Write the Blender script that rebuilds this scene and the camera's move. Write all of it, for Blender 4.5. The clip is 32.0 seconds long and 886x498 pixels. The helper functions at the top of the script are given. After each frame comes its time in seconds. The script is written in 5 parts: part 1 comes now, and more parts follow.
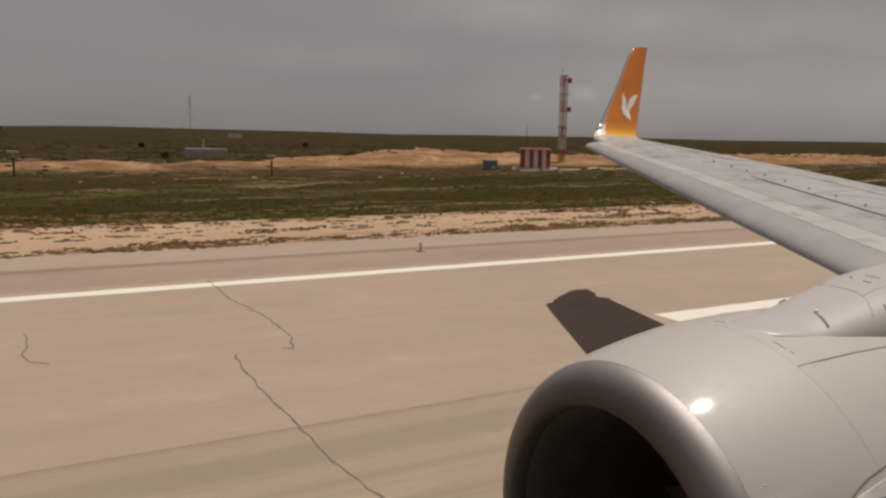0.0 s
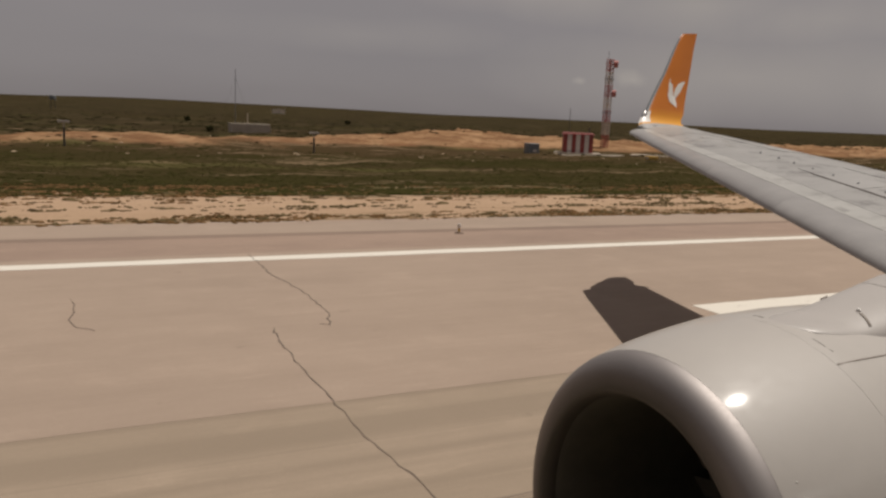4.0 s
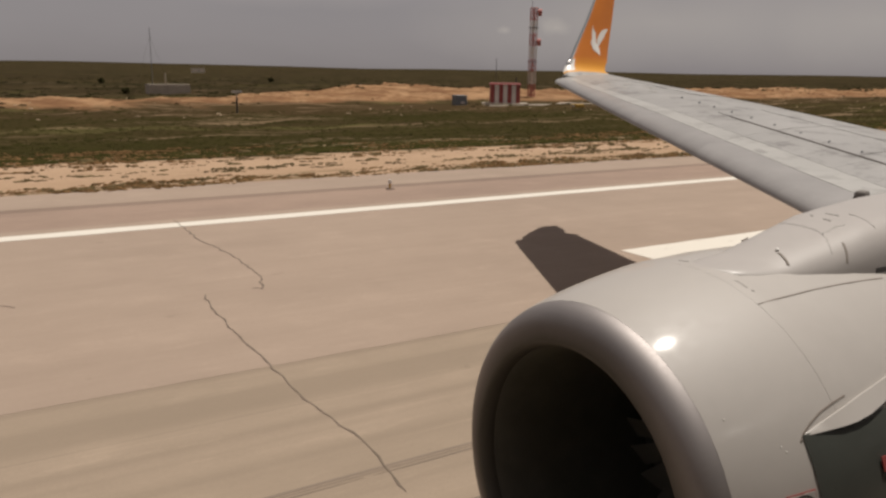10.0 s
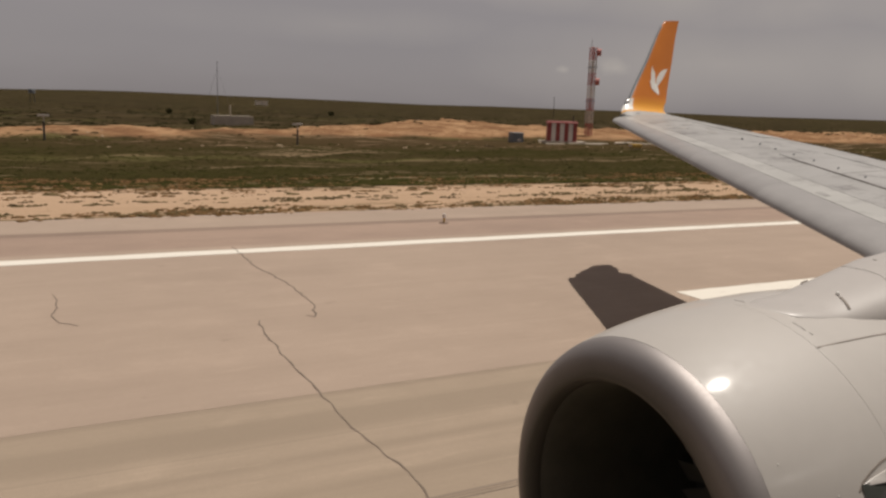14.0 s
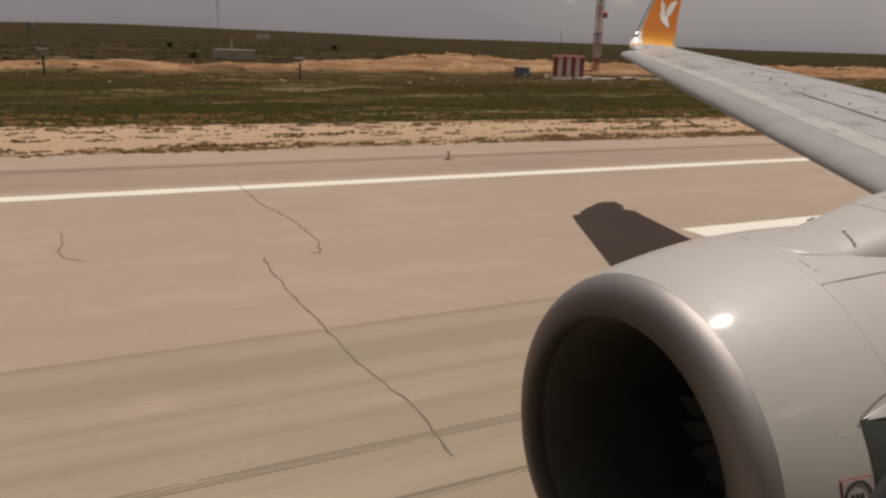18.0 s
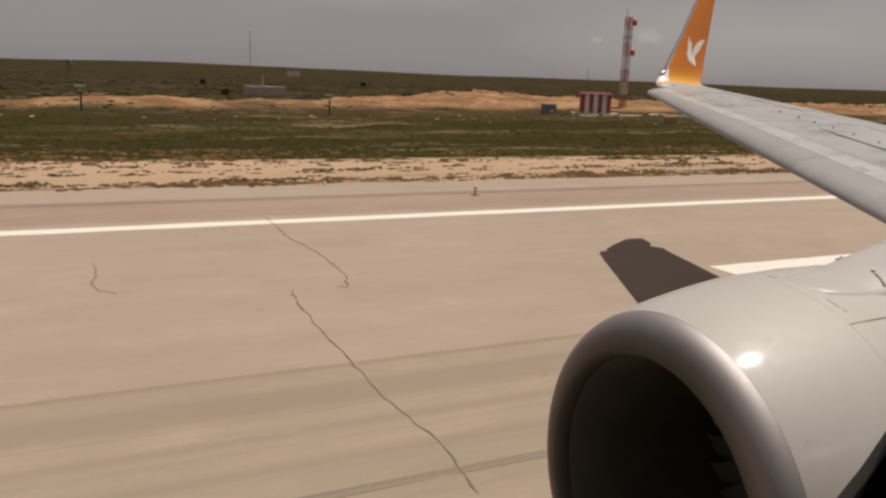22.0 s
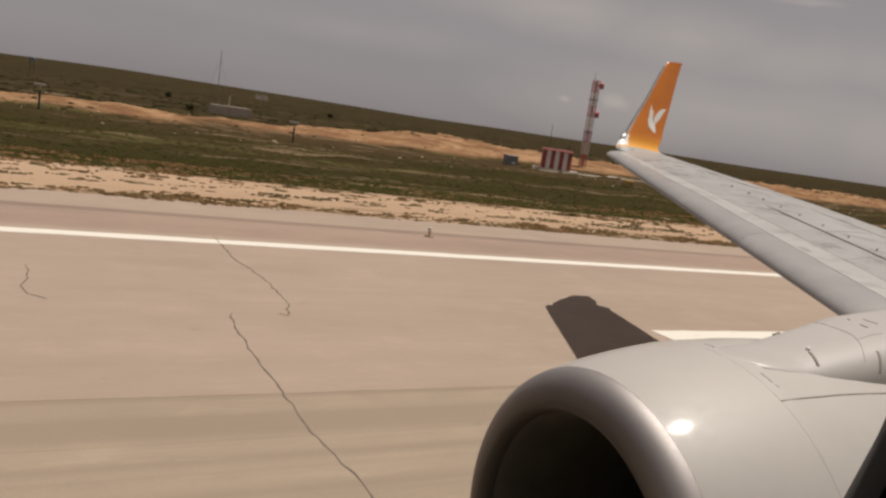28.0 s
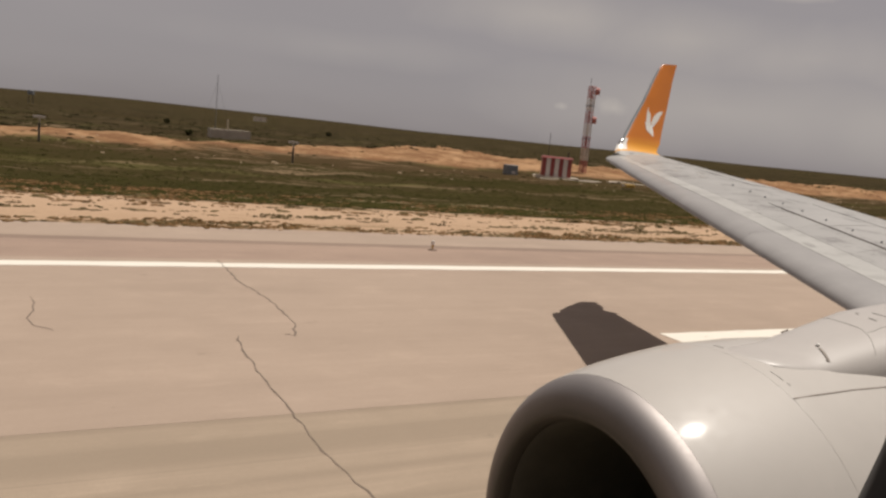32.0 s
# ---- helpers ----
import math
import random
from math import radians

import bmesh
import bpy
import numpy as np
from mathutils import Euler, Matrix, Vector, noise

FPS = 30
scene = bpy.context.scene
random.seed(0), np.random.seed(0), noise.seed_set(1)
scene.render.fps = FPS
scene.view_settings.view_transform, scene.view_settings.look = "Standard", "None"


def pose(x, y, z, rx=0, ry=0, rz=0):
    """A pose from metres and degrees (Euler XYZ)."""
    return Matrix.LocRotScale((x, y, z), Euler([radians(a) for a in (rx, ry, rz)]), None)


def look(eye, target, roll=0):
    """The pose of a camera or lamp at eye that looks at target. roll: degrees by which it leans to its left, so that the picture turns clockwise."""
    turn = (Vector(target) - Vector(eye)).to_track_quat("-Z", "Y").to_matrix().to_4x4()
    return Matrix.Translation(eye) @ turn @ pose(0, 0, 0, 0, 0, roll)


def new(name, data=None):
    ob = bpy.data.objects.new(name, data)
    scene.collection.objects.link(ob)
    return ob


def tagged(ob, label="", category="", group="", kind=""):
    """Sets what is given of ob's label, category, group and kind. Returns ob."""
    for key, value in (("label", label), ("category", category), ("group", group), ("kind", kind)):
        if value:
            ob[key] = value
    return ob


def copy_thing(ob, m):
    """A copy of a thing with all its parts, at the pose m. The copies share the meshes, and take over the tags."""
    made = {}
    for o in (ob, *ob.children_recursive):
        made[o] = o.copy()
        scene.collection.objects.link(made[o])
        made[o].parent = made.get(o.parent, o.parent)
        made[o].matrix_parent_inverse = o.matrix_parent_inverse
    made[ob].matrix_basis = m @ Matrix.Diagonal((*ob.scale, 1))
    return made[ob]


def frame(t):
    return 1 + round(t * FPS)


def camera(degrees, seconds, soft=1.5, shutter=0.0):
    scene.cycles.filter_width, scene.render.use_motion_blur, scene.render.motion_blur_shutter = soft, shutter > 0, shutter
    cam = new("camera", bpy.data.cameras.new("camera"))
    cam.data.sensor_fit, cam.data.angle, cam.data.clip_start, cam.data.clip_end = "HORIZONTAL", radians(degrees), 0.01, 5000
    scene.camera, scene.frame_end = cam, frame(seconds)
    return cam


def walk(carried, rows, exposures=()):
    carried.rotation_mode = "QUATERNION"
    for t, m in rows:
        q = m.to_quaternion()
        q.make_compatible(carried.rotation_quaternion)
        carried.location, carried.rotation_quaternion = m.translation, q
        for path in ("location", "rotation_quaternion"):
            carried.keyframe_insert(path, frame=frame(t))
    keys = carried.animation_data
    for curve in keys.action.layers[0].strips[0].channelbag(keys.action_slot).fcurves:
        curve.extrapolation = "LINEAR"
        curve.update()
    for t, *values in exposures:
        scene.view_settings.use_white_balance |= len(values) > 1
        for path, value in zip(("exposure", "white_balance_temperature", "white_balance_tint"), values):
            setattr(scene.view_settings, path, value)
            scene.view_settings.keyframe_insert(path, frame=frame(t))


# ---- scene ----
cam = camera(58.66, 32.0, soft=2.6)
# seconds, x, y, z, turn aft of abeam, pitch, lean
ROWS = [
    (0.0, -0.016, 0.072, 3.833, 28.88, -7.97, 0.93),
    (0.2, -0.019, 0.071, 3.837, 29.20, -9.11, 1.18),
    (0.5, -0.024, 0.070, 3.843, 28.30, -8.14, 1.13),
    (0.7, -0.024, 0.067, 3.844, 27.98, -7.46, 1.18),
    (1.0, -0.025, 0.062, 3.845, 27.96, -8.34, 2.01),
    (1.2, -0.031, 0.068, 3.845, 28.30, -8.57, 1.63),
    (1.5, -0.040, 0.076, 3.845, 28.01, -9.08, 1.44),
    (1.7, -0.037, 0.071, 3.846, 28.26, -8.90, 1.70),
    (2.0, -0.033, 0.064, 3.848, 28.18, -8.98, 1.11),
    (2.2, -0.034, 0.061, 3.849, 28.61, -9.21, 2.15),
    (2.5, -0.036, 0.056, 3.850, 28.06, -8.56, 2.09),
    (2.7, -0.038, 0.056, 3.850, 28.32, -8.46, 2.35),
    (3.0, -0.040, 0.057, 3.849, 27.37, -8.57, 2.48),
    (3.2, -0.038, 0.055, 3.850, 27.05, -9.12, 3.40),
    (3.5, -0.035, 0.051, 3.851, 26.13, -9.40, 2.55),
    (5.5, -0.099, 0.001, 3.860, 27.29, -9.40, 2.78),
    (5.7, -0.096, -0.001, 3.861, 30.09, -9.92, 3.38),
    (6.0, -0.091, -0.004, 3.863, 28.83, -10.65, 3.40),
    (6.2, -0.087, 0.001, 3.867, 25.61, -11.11, 2.81),
    (6.5, -0.082, 0.009, 3.872, 25.32, -9.88, 0.25),
    (6.7, -0.077, 0.010, 3.870, 24.82, -9.79, -0.46),
    (7.0, -0.070, 0.012, 3.867, 25.32, -9.23, -0.04),
    (7.2, -0.066, 0.013, 3.864, 24.73, -10.07, 0.17),
    (7.5, -0.060, 0.015, 3.859, 25.99, -9.23, 0.75),
    (7.7, -0.058, 0.018, 3.856, 24.75, -9.69, 0.76),
    (8.0, -0.056, 0.022, 3.851, 25.53, -9.55, 0.24),
    (8.2, -0.049, 0.024, 3.850, 26.20, -10.11, 0.36),
    (8.5, -0.039, 0.028, 3.848, 27.49, -10.12, 1.37),
    (8.7, -0.035, 0.038, 3.854, 29.44, -10.77, 1.49),
    (9.0, -0.029, 0.053, 3.863, 28.81, -10.95, -0.09),
    (9.2, -0.023, 0.053, 3.860, 28.43, -12.37, 0.90),
    (9.5, -0.015, 0.052, 3.856, 30.64, -12.44, 0.06),
    (9.7, -0.010, 0.059, 3.861, 29.83, -13.01, 0.90),
    (10.0, -0.002, 0.070, 3.868, 31.15, -12.55, 0.81),
    (10.2, -0.004, 0.067, 3.867, 29.88, -10.75, 1.39),
    (10.5, -0.008, 0.063, 3.866, 29.49, -12.04, 0.58),
    (10.7, -0.009, 0.057, 3.861, 28.70, -13.05, 0.24),
    (11.0, -0.010, 0.048, 3.854, 27.09, -13.24, 0.70),
    (11.2, -0.014, 0.051, 3.852, 27.47, -12.93, 0.59),
    (11.5, -0.021, 0.055, 3.850, 29.17, -12.84, 1.92),
    (11.7, -0.023, 0.057, 3.851, 29.94, -12.56, 1.59),
    (12.0, -0.025, 0.061, 3.853, 29.05, -13.60, 1.35),
    (12.2, -0.023, 0.055, 3.849, 28.45, -12.15, 1.82),
    (12.5, -0.021, 0.046, 3.842, 27.42, -11.98, 3.65),
    (12.7, -0.022, 0.047, 3.841, 27.23, -12.06, 2.52),
    (13.0, -0.024, 0.048, 3.839, 27.36, -12.84, 3.71),
    (13.2, -0.023, 0.042, 3.843, 25.98, -11.46, 2.46),
    (13.5, -0.022, 0.032, 3.848, 26.04, -9.84, 1.81),
    (15.5, -0.048, 0.038, 3.847, 31.75, -10.88, 4.75),
    (15.7, -0.043, 0.036, 3.850, 31.14, -10.98, 4.26),
    (16.0, -0.035, 0.032, 3.854, 30.76, -11.01, 2.82),
    (16.2, -0.035, 0.030, 3.856, 29.30, -11.32, 1.76),
    (16.5, -0.036, 0.026, 3.858, 30.29, -10.90, 2.71),
    (16.7, -0.037, 0.027, 3.858, 30.85, -10.47, 2.83),
    (17.0, -0.038, 0.029, 3.858, 31.76, -11.68, 3.69),
    (17.2, -0.032, 0.032, 3.857, 31.30, -13.15, 2.58),
    (17.5, -0.023, 0.037, 3.856, 29.72, -15.57, 2.72),
    (17.7, -0.020, 0.042, 3.850, 29.03, -15.02, 2.33),
    (18.0, -0.015, 0.050, 3.842, 27.05, -14.67, 2.03),
    (18.2, -0.015, 0.050, 3.841, 26.21, -15.05, 1.88),
    (18.5, -0.015, 0.051, 3.839, 26.45, -15.37, 3.18),
    (18.7, -0.015, 0.052, 3.846, 27.05, -14.73, 2.00),
    (19.0, -0.015, 0.053, 3.856, 29.24, -15.25, 1.51),
    (19.2, -0.026, 0.046, 3.854, 28.20, -15.55, 1.87),
    (19.5, -0.042, 0.036, 3.850, 26.70, -14.82, 1.92),
    (19.7, -0.039, 0.025, 3.852, 26.39, -14.34, 3.06),
    (20.0, -0.035, 0.008, 3.854, 28.10, -13.01, 4.13),
    (20.2, -0.045, 0.009, 3.852, 29.46, -12.06, 4.86),
    (20.5, -0.060, 0.010, 3.848, 30.27, -12.72, 4.06),
    (20.7, -0.061, 0.004, 3.849, 29.38, -12.65, 3.58),
    (21.0, -0.062, -0.004, 3.850, 28.35, -12.10, 2.42),
    (21.2, -0.061, -0.003, 3.855, 28.33, -12.12, 2.71),
    (21.5, -0.060, -0.002, 3.863, 28.08, -12.62, 2.81),
    (21.7, -0.057, -0.002, 3.863, 27.14, -12.74, 2.96),
    (22.0, -0.053, -0.002, 3.862, 25.02, -12.19, 2.05),
    (22.2, -0.045, -0.006, 3.863, 25.19, -12.12, 1.96),
    (22.5, -0.034, -0.013, 3.864, 25.14, -11.36, 2.46),
    (22.7, -0.038, -0.007, 3.859, 27.09, -11.52, 4.14),
    (23.0, -0.045, 0.001, 3.851, 29.37, -11.85, 8.42),
    (23.2, -0.050, 0.005, 3.852, 29.52, -11.67, 8.20),
    (23.5, -0.057, 0.011, 3.853, 30.28, -9.40, 8.41),
    (23.7, -0.063, 0.013, 3.853, 31.93, -10.03, 8.96),
    (24.0, -0.071, 0.015, 3.852, 29.67, -9.83, 8.47),
    (24.2, -0.068, 0.017, 3.856, 28.93, -9.44, 9.02),
    (24.5, -0.064, 0.020, 3.861, 28.44, -8.47, 8.32),
    (26.5, 0.002, 0.057, 3.845, 27.86, -9.61, 6.58),
    (26.7, 0.004, 0.050, 3.841, 25.15, -10.09, 6.85),
    (27.0, 0.006, 0.040, 3.835, 27.38, -10.42, 7.31),
    (27.2, 0.017, 0.045, 3.835, 26.81, -10.89, 7.24),
    (27.5, 0.033, 0.053, 3.834, 27.40, -9.03, 7.26),
    (27.7, 0.037, 0.057, 3.832, 27.45, -9.07, 7.43),
    (28.0, 0.043, 0.064, 3.830, 28.28, -8.90, 8.50),
    (28.3, 0.036, 0.065, 3.829, 28.56, -8.95, 8.27),
    (28.5, 0.031, 0.066, 3.828, 28.82, -8.96, 8.47),
    (29.0, 0.046, 0.065, 3.824, 28.87, -8.49, 8.27),
    (29.2, 0.045, 0.069, 3.826, 28.50, -8.78, 7.78),
    (29.5, 0.043, 0.076, 3.828, 28.82, -8.64, 7.68),
    (29.7, 0.042, 0.072, 3.828, 28.84, -8.29, 6.99),
    (30.0, 0.041, 0.067, 3.827, 28.91, -7.94, 7.32),
    (30.2, 0.043, 0.067, 3.826, 28.27, -7.58, 6.65),
    (30.5, 0.045, 0.067, 3.824, 28.05, -7.71, 6.16),
    (31.0, 0.042, 0.064, 3.828, 28.48, -8.51, 6.09),
    (31.5, 0.051, 0.072, 3.832, 27.82, -8.65, 6.06),
    (32.0, 0.058, 0.071, 3.831, 27.87, -8.02, 5.74),
]


def aim(x, y, z, turn, pitch, lean):
    a, b = radians(turn), radians(pitch)
    way = Vector((math.sin(a) * math.cos(b), math.cos(a) * math.cos(b), math.sin(b)))
    return look((x, y, z), Vector((x, y, z)) + way, lean)


walk(cam, [(t, aim(*p)) for t, *p in ROWS], exposures=[(0.0, -0.24), (3.0, -0.36), (6.0, -0.22), (8.5, -0.20), (10.0, -0.14), (13.0, -0.15), (16.5, -0.14), (18.0, -0.23), (19.2, -0.35), (20.3, -0.04), (24.0, -0.08), (29.0, -0.03), (32.0, 0.04)])

# ---- sky and sun ----
SUN = Vector((0.295, 0.05, 0.96)).normalized()
world = bpy.data.worlds.new("sky")
scene.world = world
world.use_nodes = True
wn, wl = world.node_tree.nodes, world.node_tree.links
wn.clear()
sky = wn.new("ShaderNodeTexSky")
sky.sky_type, sky.sun_disc = "NISHITA", False
sky.sun_elevation, sky.sun_rotation = math.asin(SUN.z), math.atan2(SUN.x, SUN.y)
sky.dust_density, sky.air_density = 1.0, 1.0
hsv = wn.new("ShaderNodeHueSaturation")
hsv.inputs["Saturation"].default_value = 0.16
wl.new(sky.outputs[0], hsv.inputs["Color"])
tint = wn.new("ShaderNodeMix")
tint.data_type, tint.blend_type = "RGBA", "MULTIPLY"
tint.inputs[0].default_value = 1.0
tint.inputs[7].default_value = (0.92, 0.835, 0.86, 1)
wl.new(hsv.outputs[0], tint.inputs[6])
tc = wn.new("ShaderNodeTexCoord")
# thin veil of high cloud
mp = wn.new("ShaderNodeMapping")
mp.inputs["Scale"].default_value = (1.0, 1.0, 3.6)
mp.inputs["Rotation"].default_value = (0.0, 0.12, 0.4)
wl.new(tc.outputs["Generated"], mp.inputs[0])
nz = wn.new("ShaderNodeTexNoise")
nz.inputs["Scale"].default_value, nz.inputs["Detail"].default_value, nz.inputs["Roughness"].default_value = 2.1, 6, 0.5
wl.new(mp.outputs[0], nz.inputs["Vector"])
veil = wn.new("ShaderNodeMapRange")
for i, v in ((1, 0.34), (2, 0.70), (3, 0.42), (4, 0.74)):
    veil.inputs[i].default_value = v
wl.new(nz.outputs[0], veil.inputs[0])
# a small fair-weather cloud pair low over the horizon
puffs = None
for az, el, wide, high in ((38.9, 3.2, 0.042, 0.019), (35.2, 3.0, 0.019, 0.008), (34.0, 9.0, 0.14, 0.030), (43.0, 8.1, 0.15, 0.034), (51.0, 7.3, 0.15, 0.036), (60.0, 6.6, 0.15, 0.034), (50.0, 11.0, 0.05, 0.005), (56.0, 11.8, 0.06, 0.007), (27.0, 9.6, 0.08, 0.010), (20.0, 5.5, 0.16, 0.02), (46.0, 3.6, 0.24, 0.045), (60.0, 3.6, 0.24, 0.045)):
    v = Vector((math.sin(radians(az)) * math.cos(radians(el)), math.cos(radians(az)) * math.cos(radians(el)), math.sin(radians(el))))
    sub = wn.new("ShaderNodeVectorMath")
    sub.operation = "SUBTRACT"
    sub.inputs[1].default_value = v
    wl.new(tc.outputs["Generated"], sub.inputs[0])
    scl = wn.new("ShaderNodeVectorMath")
    scl.operation = "MULTIPLY"
    scl.inputs[1].default_value = (1 / wide, 1 / wide, 1 / high)
    wl.new(sub.outputs[0], scl.inputs[0])
    ln = wn.new("ShaderNodeVectorMath")
    ln.operation = "LENGTH"
    wl.new(scl.outputs[0], ln.inputs[0])
    n2 = wn.new("ShaderNodeTexNoise")
    n2.inputs["Scale"].default_value, n2.inputs["Detail"].default_value = 1.1 / wide, 5
    wl.new(tc.outputs["Generated"], n2.inputs["Vector"])
    add = wn.new("ShaderNodeMath")
    add.operation = "MULTIPLY_ADD"
    add.inputs[1].default_value = 1.6
    wl.new(n2.outputs[0], add.inputs[0])
    wl.new(ln.outputs["Value"], add.inputs[2])
    mr = wn.new("ShaderNodeMapRange")
    for i, val in ((1, 0.6), (2, 1.8 if wide < 0.08 else 2.1), (3, 1.0 if wide < 0.05 else 0.68 if az > 30 else 0.3), (4, 0.0)):
        mr.inputs[i].default_value = val
    wl.new(add.outputs[0], mr.inputs[0])
    if puffs is None:
        puffs = mr.outputs[0]
    else:
        mx = wn.new("ShaderNodeMath")
        mx.operation = "MAXIMUM"
        wl.new(puffs, mx.inputs[0])
        wl.new(mr.outputs[0], mx.inputs[1])
        puffs = mx.outputs[0]
cloud = wn.new("ShaderNodeMix")
cloud.data_type = "RGBA"
cloud.inputs[7].default_value = (6.3, 5.75, 5.7, 1)
wl.new(veil.outputs[0], cloud.inputs[0])
wl.new(tint.outputs[2], cloud.inputs[6])
heap = wn.new("ShaderNodeMix")
heap.data_type = "RGBA"
heap.inputs[7].default_value = (8.4, 7.6, 7.0, 1)
wl.new(puffs, heap.inputs[0])
wl.new(cloud.outputs[2], heap.inputs[6])
bg = wn.new("ShaderNodeBackground")
bg.inputs["Strength"].default_value = 0.052
wl.new(heap.outputs[2], bg.inputs[0])
wo = wn.new("ShaderNodeOutputWorld")
wl.new(bg.outputs[0], wo.inputs[0])

sun = new("sun", bpy.data.lights.new("sun", "SUN"))
sun.data.energy, sun.data.angle, sun.data.color = 4.3, radians(0.53), (1.0, 0.93, 0.84)
sun.matrix_world = look((0, 0, 60), Vector((0, 0, 60)) - SUN)


# ---- materials ----
class Mat:
    """A node material with short calls for its parts."""

    def __init__(self, name, rough=0.7, metal=0.0, coat=0.0, spec=0.5):
        self.m = bpy.data.materials.new(name)
        self.m.use_nodes = True
        self.n, self.l = self.m.node_tree.nodes, self.m.node_tree.links
        self.b = self.n["Principled BSDF"]
        self.b.inputs["Roughness"].default_value = rough
        self.b.inputs["Metallic"].default_value = metal
        self.b.inputs["Coat Weight"].default_value = coat
        self.b.inputs["Coat Roughness"].default_value = 0.10
        self.b.inputs["Specular IOR Level"].default_value = spec
        self.tc = self.n.new("ShaderNodeTexCoord")

    def noise(self, scale, stretch=(1, 1, 1), detail=4, rough=0.6, shift=(0, 0, 0)):
        mp = self.n.new("ShaderNodeMapping")
        mp.inputs["Scale"].default_value = stretch
        mp.inputs["Location"].default_value = shift
        self.l.new(self.tc.outputs["Object"], mp.inputs[0])
        t = self.n.new("ShaderNodeTexNoise")
        t.inputs["Scale"].default_value, t.inputs["Detail"].default_value, t.inputs["Roughness"].default_value = scale, detail, rough
        self.l.new(mp.outputs[0], t.inputs["Vector"])
        return t.outputs[0]

    def fit(self, src, a, b, lo=0.0, hi=1.0):
        r = self.n.new("ShaderNodeMapRange")
        for i, v in ((1, a), (2, b), (3, lo), (4, hi)):
            r.inputs[i].default_value = v
        self.l.new(src, r.inputs[0])
        return r.outputs[0]

    def math(self, op, a, b):
        t = self.n.new("ShaderNodeMath")
        t.operation = op
        for i, v in enumerate((a, b)):
            if isinstance(v, (int, float)):
                t.inputs[i].default_value = v
            else:
                self.l.new(v, t.inputs[i])
        return t.outputs[0]

    def mix(self, fac, a, b, blend="MIX"):
        t = self.n.new("ShaderNodeMix")
        t.data_type, t.blend_type = "RGBA", blend
        for i, v in ((0, fac), (6, a), (7, b)):
            if isinstance(v, (int, float)):
                t.inputs[i].default_value = v
            elif isinstance(v, tuple):
                t.inputs[i].default_value = (*v, 1)
            else:
                self.l.new(v, t.inputs[i])
        return t.outputs[2]

    def ramp(self, src, stops):
        r = self.n.new("ShaderNodeValToRGB")
        e = r.color_ramp.elements
        while len(e) < len(stops):
            e.new(0.5)
        for k, (p, c) in zip(e, stops):
            k.position, k.color = p, (*c, 1)
        self.l.new(src, r.inputs[0])
        return r.outputs[0]

    def axis(self, i):
        s = self.n.new("ShaderNodeSeparateXYZ")
        self.l.new(self.tc.outputs["Object"], s.inputs[0])
        return s.outputs[i]

    def color(self, c):
        if isinstance(c, tuple):
            self.b.inputs["Base Color"].default_value = (*c, 1)
        else:
            self.l.new(c, self.b.inputs["Base Color"])
        return self

    def rough(self, src):
        self.l.new(src, self.b.inputs["Roughness"])
        return self

    def bump(self, src, strength, dist):
        t = self.n.new("ShaderNodeBump")
        t.inputs["Strength"].default_value, t.inputs["Distance"].default_value = strength, dist
        self.l.new(src, t.inputs["Height"])
        self.l.new(t.outputs[0], self.b.inputs["Normal"])
        return self


def painted(name, c, rough=0.3, coat=0.4, var=0.08, scale=1.5, metal=0.0, gloss=0.1):
    m = Mat(name, rough, metal, coat)
    m.b.inputs["Coat Roughness"].default_value = gloss
    n = m.noise(scale, detail=5)
    f = m.noise(scale * 14, detail=3)
    k = m.math("ADD", m.math("MULTIPLY", n, 0.7), m.math("MULTIPLY", f, 0.3))
    lo = tuple(v * (1 - var) for v in c)
    hi = tuple(min(1, v * (1 + var)) for v in c)
    m.color(m.mix(m.fit(k, 0.35, 0.65), lo, hi))
    m.rough(m.fit(f, 0.3, 0.7, rough * 0.93, rough * 1.07))
    return m.m


